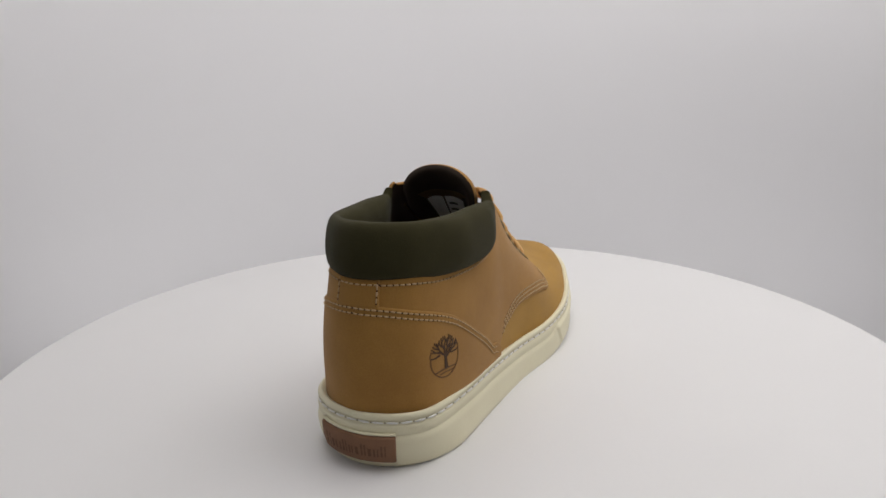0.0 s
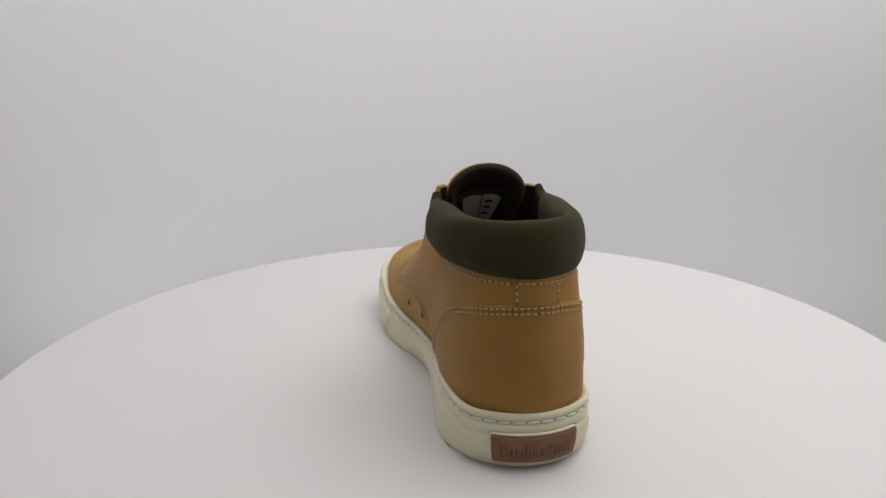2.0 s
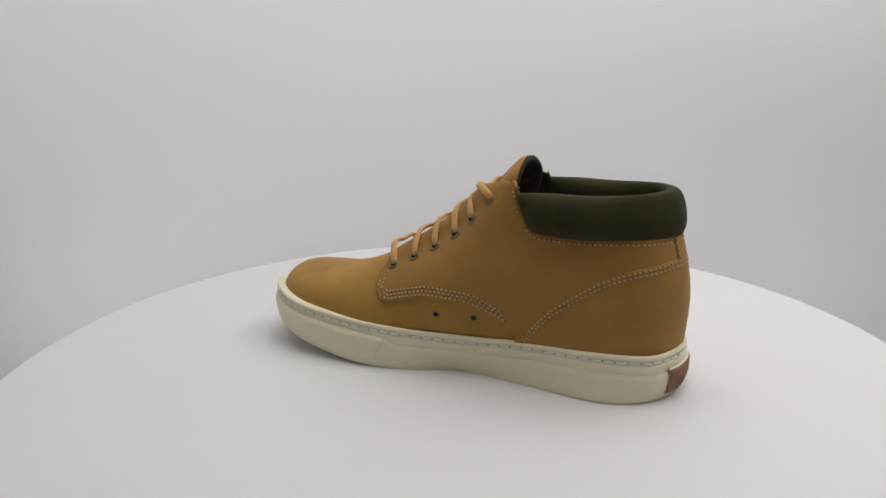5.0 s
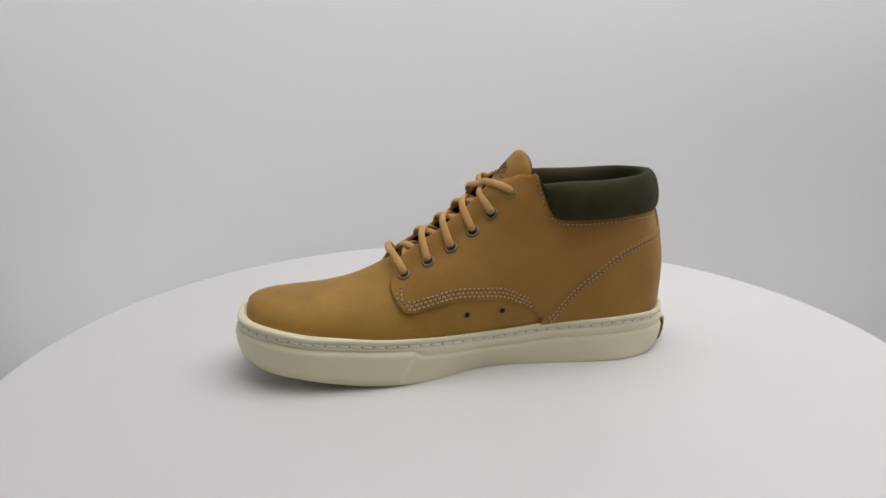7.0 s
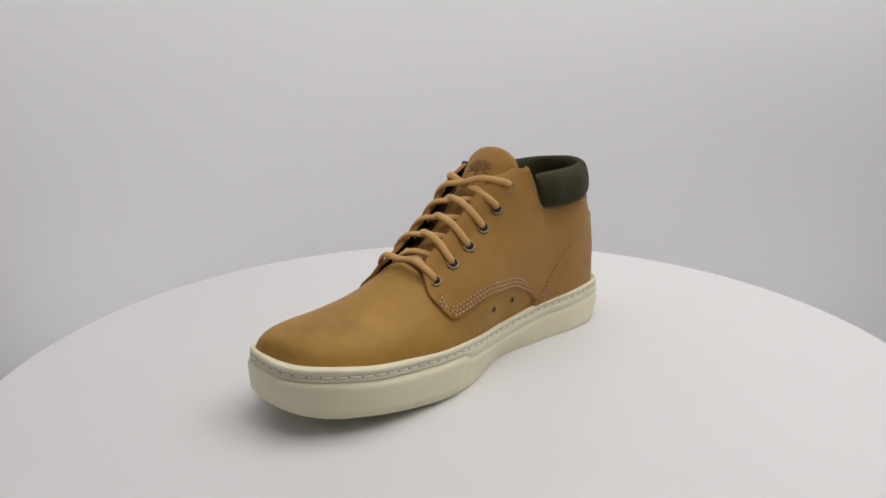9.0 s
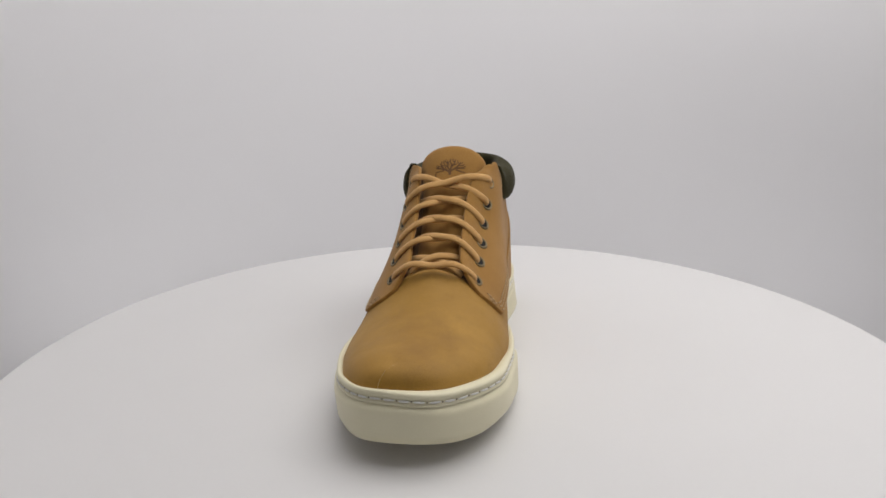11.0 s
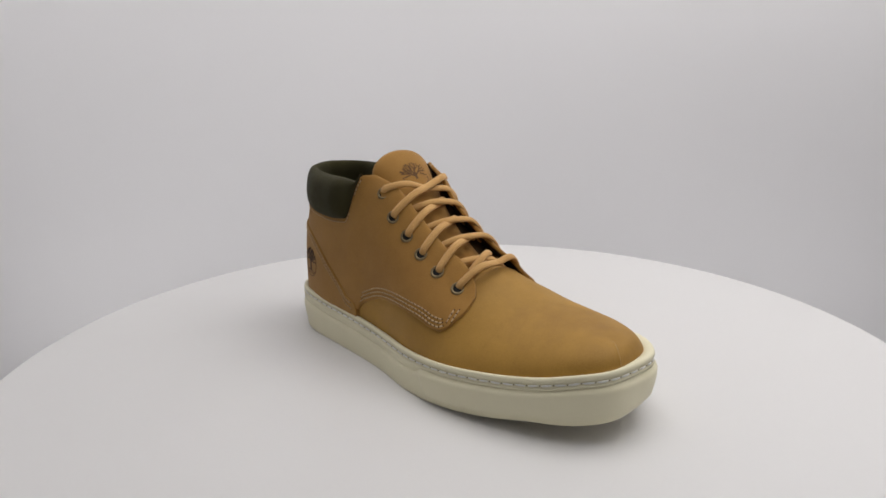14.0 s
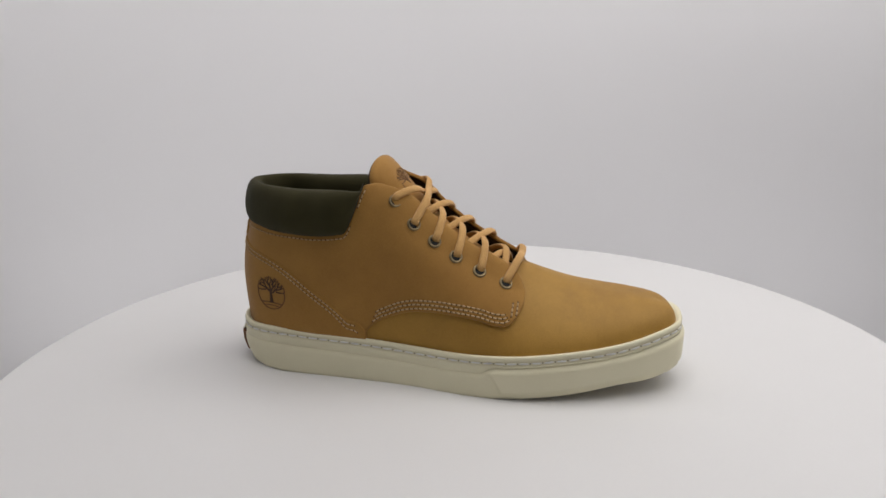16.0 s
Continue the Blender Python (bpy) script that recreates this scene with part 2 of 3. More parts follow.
def smooth_path(points, per=12):
    p = np.array(points, float)
    p = np.vstack([2 * p[0] - p[1], p, 2 * p[-1] - p[-2]])
    out = []
    for i in range(1, len(p) - 2):
        a, b, c, d = p[i - 1], p[i], p[i + 1], p[i + 2]
        for s in np.linspace(0, 1, per, endpoint=False):
            out.append(0.5 * (2 * b + (c - a) * s + (2 * a - 5 * b + 4 * c - d) * s * s + (3 * b - a - 3 * c + d) * s ** 3))
    return np.array(out + [p[-2]])


def flap_stand(u, t):
    """How far the edge of a lace flap stands up; t: 0 at the panel's lower border, 1 at its upper one."""
    return smoothstep(0.62, 1.0, t) * smoothstep(0.36, 0.43, np.abs(u)) * (1 - smoothstep(0.615, 0.640, np.abs(u)))


FLAP_CURL = {1: 0.0030, -1: 0.0044}


def panel(name, sign, lower, upper, thick, parent, mat, label="", columns=110, rows=26, under=0.0002, first=None, last=None, edge=0.0011, curl=0.0):
    """A leather panel with thickness on the upper. lower, upper: v along u as smooth lines; sign 0: round the heel, u from -last to last."""
    u = np.linspace(first, last, columns)
    span = last - first
    u = np.unique(np.concatenate([u, [first + span * k for k in (0.002, 0.005, 0.010)], [last - span * k for k in (0.002, 0.005, 0.010)]]))
    lo, hi = lower(u), upper(u)
    hi = np.maximum(hi, lo + 0.004)
    uu = u * sign if sign else u
    length = np.linalg.norm(base(uu, hi) - base(uu, lo), axis=1)
    e = np.clip(edge / np.maximum(length, 1e-6), 0.002, 0.2)
    inner = np.linspace(0, 1, rows)
    t = np.stack([np.zeros_like(e), e * 0.12, e * 0.45, *[e + (1 - 2 * e) * k for k in inner], 1 - e * 0.45, 1 - e * 0.12, np.ones_like(e)], 1)
    h = np.ones(t.shape[1])
    h[[0, -1]], h[[1, -2]], h[[2, -3]] = 0.0, 0.62, 0.9
    end = np.minimum(np.clip((u - first) * 0.8 / edge, 0, 1), np.clip((last - u) * 0.8 / edge, 0, 1))
    end = np.sqrt(1 - (1 - np.clip(end, 0, 1)) ** 2)
    v = lo[:, None] + (hi - lo)[:, None] * t
    o = under + (thick - under) * h[None, :] * end[:, None]
    stand = curl * flap_stand(u[:, None], t)
    outer = above(np.broadcast_to(uu[:, None], v.shape), v, o + stand)
    inner_side = above(np.broadcast_to(uu[:, None], v.shape), v, np.full(v.shape, under - 0.0006) + stand)
    n, m = v.shape
    verts = np.vstack([outer.reshape(-1, 3), inner_side.reshape(-1, 3)])
    faces = grid_faces(n, m) + grid_faces(n, m, start=n * m)
    k = n * m
    for i in range(n - 1):
        for j in (0, m - 1):
            a, b = i * m + j, (i + 1) * m + j
            faces.append((a, b, b + k, a + k))
    for j in range(m - 1):
        for i in (0, n - 1):
            a = i * m + j
            faces.append((a, a + 1, a + 1 + k, a + k))
    return part(name, mesh_of(name, verts, faces, mat), parent, label)


def stitch_shape(length, width, height):
    """A short rounded thread, lying along x."""
    verts, faces, ring = [], [], 6
    prof = [(-0.5, 0.25, -0.15), (-0.36, 0.85, 0.75), (0.0, 1.0, 1.0), (0.36, 0.85, 0.75), (0.5, 0.25, -0.15)]
    for s, w, h in prof:
        for k in range(ring):
            a = 2 * math.pi * k / ring
            verts.append((s * length, 0.5 * width * w * math.cos(a), height * (h * 0.5 + 0.5 * w * math.sin(a))))
    faces = [tuple(range(ring))[::-1], tuple(range(4 * ring, 5 * ring))] + grid_faces(5, ring, True)
    return np.array(verts), faces


def seam(name, line, parent, mat, gap=0.0032, length=0.0027, width=0.0011, height=0.0006, lift=0.0, jitter=0.06):
    """A row of stitches along a line of (u, v) places, joined into one mesh."""
    uv = np.array(line, float)
    p = above(uv[:, 0], uv[:, 1], np.full(len(uv), lift))
    run = np.concatenate([[0], np.cumsum(np.linalg.norm(np.diff(p, axis=0), axis=1))])
    count = max(1, int(run[-1] / gap))
    shape, shape_faces = stitch_shape(length, width, height)
    verts, faces = [], []
    rnd = random.Random(len(line) * 7 + count)
    for k in range(count):
        s = (k + 0.5) * gap
        u, v = np.interp(s, run, uv[:, 0]), np.interp(s, run, uv[:, 1])
        c = above(u, v, lift)
        s2 = np.interp([s - 0.0008, s + 0.0008], run, np.arange(len(run)))
        d = np.array([np.interp(s2[1], np.arange(len(run)), p[:, j]) - np.interp(s2[0], np.arange(len(run)), p[:, j]) for j in range(3)])
        d /= np.linalg.norm(d) + 1e-12
        n = base_normal(u, v)
        side = np.cross(n, d)
        side /= np.linalg.norm(side) + 1e-12
        d = d + side * rnd.uniform(-jitter, jitter)
        k0 = len(verts) * 1
        verts.extend(c + shape[i, 0] * d + shape[i, 1] * side + shape[i, 2] * n for i in range(len(shape)))
        faces.extend(tuple(a + k0 for a in f) for f in shape_faces)
    row = part(name, mesh_of(name, verts, faces, mat), parent)
    shape, shape_faces = stitch_shape(0.0011, width * 1.0, 0.00012)
    verts, faces = [], []
    for k in range(count + 1):
        s = min(k * gap, run[-1])
        u, v = np.interp(s, run, uv[:, 0]), np.interp(s, run, uv[:, 1])
        c, n = above(u, v, lift), base_normal(u, v)
        d = above(u, min(v + 0.004, 0.99), lift) - c
        d /= np.linalg.norm(d) + 1e-12
        side = np.cross(n, d)
        k0 = len(verts)
        verts.extend(c + shape[i, 0] * d + shape[i, 1] * side + shape[i, 2] * n for i in range(len(shape)))
        faces.extend(tuple(a + k0 for a in f) for f in shape_faces)
    part("pricked_seam", mesh_of("pricked_seam", verts, faces, PRICK), parent)
    return row


def shifted(fun, us, sign, metres):
    """(u, v) places along a panel's border, moved up the surface by some metres."""
    us = np.asarray(us, float)
    v = fun(us)
    steep = np.linalg.norm(base(us * sign, np.clip(v + 0.01, 0, 1)) - base(us * sign, np.clip(v - 0.01, 0, 1)), axis=1) / 0.02
    slope = np.gradient(v, us) * steep
    along = np.linalg.norm(base((us + 0.004) * sign, v) - base((us - 0.004) * sign, v), axis=1) / 0.008
    lean = np.sqrt(1 + np.clip(slope / along, -3, 3) ** 2)
    return np.stack([us * sign, np.clip(v + metres * lean / steep, 0.002, 0.995)], 1)


def sweep(points, width, height, normals, ring=10):
    """A flattened cord along points."""
    p = np.array(points)
    d = np.gradient(p, axis=0)
    d /= np.linalg.norm(d, axis=1)[:, None] + 1e-12
    n = np.array(normals) - d * np.sum(np.array(normals) * d, axis=1)[:, None]
    n /= np.linalg.norm(n, axis=1)[:, None] + 1e-12
    s = np.cross(d, n)
    verts = []
    for i in range(len(p)):
        for k in range(ring):
            a = 2 * math.pi * k / ring
            verts.append(p[i] + s[i] * 0.5 * width * math.cos(a) + n[i] * 0.5 * height * math.sin(a))
    faces = grid_faces(len(p), ring, True) + [tuple(range(ring)), tuple(range((len(p) - 1) * ring, len(p) * ring))]
    return verts, faces


def turned(profile, steps=48):
    """Faces of a profile of (radius, height) turned round z, closed at the ends."""
    verts = [(r * math.cos(2 * math.pi * k / steps), r * math.sin(2 * math.pi * k / steps), z) for r, z in profile for k in range(steps)]
    faces = grid_faces(len(profile), steps, True) + [tuple(range(steps)), tuple(range((len(profile) - 1) * steps, len(profile) * steps))]
    return verts, faces
# ---------- setting: tent and turntable ----------
def tent():
    """A white wall that runs round the table, with floor and top, and an added grey front."""
    rad, low, high, steps = 0.80, -0.30, 1.00, 96

    def curved_wall(name, first, last, mat, label):
        n = int(abs(last - first) / 360 * steps) + 1
        a = np.radians(np.linspace(first, last, n))
        verts = []
        for r, z in ((rad, low), (rad, high), (rad + 0.01, high), (rad + 0.01, low), (rad, low)):
            verts.append(np.column_stack([r * np.cos(a), r * np.sin(a), np.full(n, z)]))
        return tagged(new(name, mesh_of(name, np.vstack(verts), grid_faces(5, n), mat)), label, "wall", kind="structure")
    curved_wall("wall_round", -35, 215, TENT, "pale grey fabric wall of a photo tent")
    # unseen grey stretch, added so less light bounces onto the camera side
    curved_wall("wall_front", 215.5, 324.5, FRONT_GREY, "added grey wall behind the camera that limits bounced light")
    for name, z0, z1, what in (("floor", low - 0.012, low - 0.002, "floor"), ("ceiling", high + 0.002, high + 0.012, "ceiling")):
        verts, faces = turned([(rad + 0.01, z0), (rad + 0.01, z1)], steps)
        tagged(new(name, mesh_of(name, verts, faces, TENT, smooth=False)), "white fabric %s of a photo tent" % what, what, kind="structure")


tent()


def turntable():
    root = tagged(new("turntable"), "round white turntable with a smooth laminate top", "turntable")
    r = 0.3225
    prof = [(r - 0.003, -0.024), (r - 0.0008, -0.0232), (r, -0.021), (r, -0.0022), (r - 0.0007, -0.0006), (r - 0.0025, 0.0)]
    verts, faces = turned(prof, 180)
    part("tabletop", mesh_of("tabletop", verts, faces[:-2], TABLE), root)
    root.children[0].data.polygons.foreach_set("use_smooth", [True] * len(root.children[0].data.polygons))
    verts, faces = turned([(r - 0.0025, 0.0), (r - 0.0025, -0.024)], 180)
    part("top_sheet", mesh_of("top_sheet", verts, faces[-2:-1], TABLE, smooth=False), root)
    verts, faces = turned([(0.13, -0.298), (0.13, -0.285), (0.06, -0.27), (0.055, -0.03), (0.12, -0.025)], 64)
    part("pedestal", mesh_of("pedestal", verts, faces, TABLE), root)
    return root


TURNTABLE = turntable()
# ---------- the shoe ----------
SHOE = tagged(new("shoe"), "wheat nubuck chukka shoe with cream rubber sole and olive collar", "shoe")


def sole_taper(x, y):
    """How far the foot of the sole's wall stands inside its rim."""
    inside = smoothstep(0.0, 0.01, 0.005 - x)
    return 0.0062 * np.exp(-((y + 0.012) / 0.034) ** 2) * inside + 0.0015 * smoothstep(-0.13, -0.08, y) + 0.0020 * smoothstep(0.085, 0.15, y) - 0.0027 \
        + 0.0064 * smoothstep(-0.11, -0.15, y) + 0.0018 * smoothstep(0.03, 0.10, y) * (1 - smoothstep(0.11, 0.155, y)) * smoothstep(0.0, 0.04, x)


def sole_swell(x, y):
    """The sole stands out along the inner toe."""
    return 0.0030 * smoothstep(0.05, 0.11, y) * smoothstep(0.02, -0.02, x)


def sole_wall(x, y, f):
    """How far the wall stands inside the rim at the share f of its height."""
    heel = smoothstep(-0.11, -0.15, y)
    return sole_taper(x, y) * (1 - f) ** (1.1 + 1.6 * heel) - sole_swell(x, y) * smoothstep(-0.4, 0.7, f)


def build_sole(root):
    n = 720
    ring = smooth_loop(SOLE_LOOP, n)
    out = loop_normals(ring)
    y = ring[:, 1]
    zb, zt = sole_under(y), sole_top(ring[:, 0], y)
    taper = sole_taper(ring[:, 0], y)
    seam_y = 0.034
    verts = []
    rings = [(0.0, 0.012), (0.0, 0.0030), (0.0005, 0.0012), (0.0016, 0.0003), (0.0030, 0.0)]
    levels = np.linspace(0.12, 0.93, 12)
    for h, inset in rings:
        verts.append((inset + taper, zb + h))
    band = zt - 0.0080 - 0.0044 * (1 - smoothstep(seam_y - 0.006, seam_y + 0.004, y))
    for f in levels:
        z = zb + 0.003 + (band - zb - 0.003) * f
        proud = 0.0013 * smoothstep(-0.0007, 0.0007, y - (seam_y + (band - z) * 0.55))
        round_off = 0.0006 * smoothstep(0.85, 1.0, np.full(n, f))
        verts.append((sole_wall(ring[:, 0], y, f) - proud * (1 - smoothstep(0.9, 0.99, f)) + round_off, z))
    for up, inset in ((0.0, 0.0009), (0.0005, 0.0013), (0.0012, 0.0008)):
        verts.append((inset - sole_swell(ring[:, 0], y), band + up))
    for h, inset in ((0.0070, 0.0005), (0.0060, 0.0007), (0.0055, 0.0015),
                     (0.0040, 0.0018), (0.0032, 0.0012), (0.0018, 0.0008), (0.0008, 0.0011), (0.0002, 0.0017), (0.0, 0.0024),
                     (0.0004, 0.0036), (0.0015, 0.0048), (0.0040, 0.0080)):
        verts.append((inset - sole_swell(ring[:, 0], y) * (1 - smoothstep(0.0009, 0.0034, inset) if h < 0.003 else 1.0), zt - h))
    pts, bands = [], len(verts)
    for inset, z in verts:
        p = ring - out * np.broadcast_to(inset, (n,))[:, None]
        pts.append(np.column_stack([p, np.broadcast_to(z, (n,))]))
    faces = grid_faces(bands, n, True) + [tuple(range((bands - 1) * n, bands * n))]
    sole = part("sole", mesh_of("sole", np.vstack(pts), faces, RUBBER), root, "cream rubber cup sole with a stitched rim")
    # tread under the foot
    low = ring - out * (taper + 0.010)[:, None]
    tread = np.vstack([np.column_stack([low, zb + 0.0006]), np.column_stack([low, zb + 0.004])])
    part("tread", mesh_of("tread", tread, grid_faces(2, n, True) + [tuple(range(n)), tuple(range(n, 2 * n))], OUTSOLE), sole)
    return sole


def build_sole_stitches(sole):
    gap, ln = 0.0078, 0.0064
    fine = smooth_loop(SOLE_LOOP, 3000)
    out = loop_normals(fine)
    step = np.linalg.norm(fine[1] - fine[0])
    count = int(3000 * step / gap)
    shape, shape_faces = stitch_shape(ln, 0.0012, 0.0009)
    thread = mesh_of("stitch", shape, shape_faces, SOLE_THREAD)
    pit, pit_faces = stitch_shape(0.0010, 0.0010, 0.0003)
    slit = mesh_of("stitch_slit", pit, pit_faces, SLIT)
    rnd = random.Random(4)
    for k in range(count):
        for what, me, at in (("stitch", thread, 0.5), ("stitch_slit", slit, 0.0)):
            i = int(round((k + at) * 3000 / count)) % 3000
            d = Vector((*(fine[(i + 4) % 3000] - fine[i - 4]), 0))
            d.z = float(sole_top(*fine[(i + 4) % 3000]) - sole_top(*fine[i - 4]))
            d.normalize()
            n = Vector((*out[i], 0.25)).normalized()
            s = n.cross(d).normalized()
            n = d.cross(s)
            p = Vector((*(fine[i] - out[i] * (0.00135 - float(sole_swell(*fine[i])))), float(sole_top(*fine[i])) - 0.0046))
            ob = new(what, me)
            tilt = Matrix.Rotation(rnd.uniform(-0.07, 0.07), 4, "Z")
            ob.matrix_world = Matrix.Translation(p) @ Matrix((d, s, n)).transposed().to_4x4() @ tilt
            ob.parent = sole


def build_patch(sole):
    """The leather patch let into the heel, with its pressed mark as plain bars."""
    fine = smooth_loop(SOLE_LOOP, 3000)
    out = loop_normals(fine)
    k = np.where((fine[:, 1] < -0.128) & (fine[:, 0] > -0.0106) & (fine[:, 0] < 0.0352))[0]
    k = k[np.argsort(fine[k, 0])]
    line, nor = fine[k], out[k]
    zs = 0.0046 + (0.0212 - 0.0046) * np.array([0, 0.0, 0.03, 0.08, 0.5, 0.92, 0.97, 1.0, 1.0])
    hs = np.array([-0.002, 0.0002, 0.0011, 0.0014, 0.0014, 0.0014, 0.0011, 0.0002, -0.002])
    m = len(k)
    ends = np.clip(np.minimum(np.arange(m), np.arange(m)[::-1]) / 5.0, 0, 1)
    ends = np.sqrt(1 - (1 - ends) ** 2)
    verts = []
    heel_slope = lambda z: sole_wall(line[:, 0], line[:, 1], min(1.0, max(0.0, (z - 0.003) / 0.0172)))
    for z, h in zip(zs, hs):
        lift = np.where(ends > 0, h * np.maximum(ends, 0.1), -0.001)
        slope = heel_slope(z)
        verts.append(np.column_stack([line + nor * (lift - slope + 0.0004)[:, None], np.full(m, z)]))
    patch = part("heel_patch", mesh_of("heel_patch", np.vstack(verts), grid_faces(len(zs), m), PATCH), sole, "brown leather heel patch")
    # cream rim round the patch
    for a, b, z0, z1 in ((0.0, 1.0, 0.0215, 0.0225), (0.0, 0.012, 0.0036, 0.0225), (0.988, 1.0, 0.0036, 0.0225)):
        i0, i1 = int(a * (m - 1)), max(int(b * (m - 1)), int(a * (m - 1)) + 3)
        i1 = min(i1, m - 1)
        i0 = min(i0, i1 - 3)
        seg, sn = line[i0:i1 + 1], nor[i0:i1 + 1]
        vs = [np.column_stack([seg + sn * (h - heel_slope(z)[i0:i1 + 1])[:, None], np.full(len(seg), z)]) for h, z in ((-0.002, z0), (0.0006, z0), (0.0009, (z0 + z1) / 2), (0.0006, z1), (-0.002, z1))]
        part("patch_rim", mesh_of("patch_rim", np.vstack(vs), grid_faces(5, len(seg)), RUBBER), sole)
    widths = [1.5, 0.6, 1.6, 1.1, 1.0, 0.8, 1.1, 0.7, 1.1, 1.1]
    tall = [7.2, 4.6, 4.6, 6.6, 4.6, 4.6, 6.6, 4.6, 4.6, 6.6]
    total = sum(widths) + 0.55 * (len(widths) - 1)
    at = 0.11
    for w, h in zip(widths, tall):
        i0, i1 = int(at * (m - 1)), int((at + w / total * 0.78) * (m - 1))
        at += (w + 0.55) / total * 0.78
        for j0, j1 in ((i0, i0 + max(4, (i1 - i0) // 3)), (i1 - max(3, (i1 - i0) // 4), i1)) if w > 0.9 else ((i0, i1),):
            seg, sn = line[j0:j1 + 1], nor[j0:j1 + 1]
            z0, z1 = 0.0095, 0.0095 + h * 0.001
            lift = 0.00195
            vs = [np.column_stack([seg + sn * (lift - heel_slope(z)[j0:j1 + 1])[:, None], np.full(len(seg), z)]) for z in (z0, z1)]
            vs += [np.column_stack([seg + sn * (lift - 0.0006 - heel_slope(z)[j0:j1 + 1])[:, None], np.full(len(seg), z)]) for z in (z1, z0)]
            part("mark_bar", mesh_of("mark_bar", np.vstack(vs), grid_faces(4, len(seg)), PATCH_MARK, False), patch)


quarter_low = {1: smooth_line([(0, .53), (.10, .49), (.164, .42), (.226, .28), (.287, .13), (.328, .014), (.338, .016), (.347, .024), (.363, .034), (.390, .059), (.420, .099),
                               (.447, .141), (.515, .236), (.563, .276), (.597, .283), (.614, .305), (.626, .36), (.635, .45), (.640, .52)]),
               -1: smooth_line([(0, .53), (.082, .50), (.162, .43), (.236, .27), (.285, .15), (.318, .025), (.330, .026), (.343, .034), (.357, .038), (.381, .051), (.405, .080),
                                (.430, .115), (.463, .162), (.521, .243), (.579, .264), (.605, .268), (.620, .305), (.630, .38), (.637, .47), (.640, .53)])}
quarter_high = {1: smooth_line([(0, .745), (.10, .735), (.134, .720), (.188, .708), (.24, .702), (.287, .720), (.312, .740), (.326, .786), (.335, .855), (.346, .79),
                                (.363, .715), (.385, .74), (.409, .774), (.461, .794), (.539, .774), (.599, .754), (.619, .71), (.632, .655), (.638, .60), (.640, .545)]),
                -1: smooth_line([(0, .745), (.13, .745), (.212, .740), (.261, .744), (.303, .767), (.325, .810), (.335, .880), (.340, .935), (.350, .85),
                                 (.367, .755), (.415, .799), (.459, .814), (.523, .804), (.581, .779), (.612, .74), (.626, .69), (.634, .62), (.640, .555)])}
QUARTER_END = {1: 0.640, -1: 0.640}
counter_high = {1: smooth_line([(0, .610), (.05, .594), (.10, .556), (.164, .470), (.20, .395), (.226, .332), (.287, .181), (.320, .07), (.338, .012)]),
                -1: smooth_line([(0, .610), (.05, .600), (.082, .585), (.162, .507), (.236, .345), (.285, .206), (.323, .048), (.333, .012)])}
collar_low = {1: smooth_line([(0, .729), (.05, .727), (.10, .72), (.134, .704), (.188, .693), (.24, .690), (.287, .708), (.312, .728), (.326, .772), (.335, .845)]),
              -1: smooth_line([(0, .729), (.13, .734), (.212, .726), (.261, .732), (.303, .755), (.325, .798), (.335, .865), (.340, .925)])}
rim_rise = smooth_line([(0, 0.0026), (0.10, 0.0014), (0.20, -0.0004), (0.28, -0.0002), (0.335, -0.0008)])


def both(lines):
    return lambda u: np.where(np.asarray(u) >= 0, lines[1](np.abs(u)), lines[-1](np.abs(u)))


def u_of_y(side, y):
    s, line = half_lines[side]
    ys = np.maximum.accumulate(line[:, 1])
    return np.interp(y, ys + np.arange(len(ys)) * 1e-9, s)


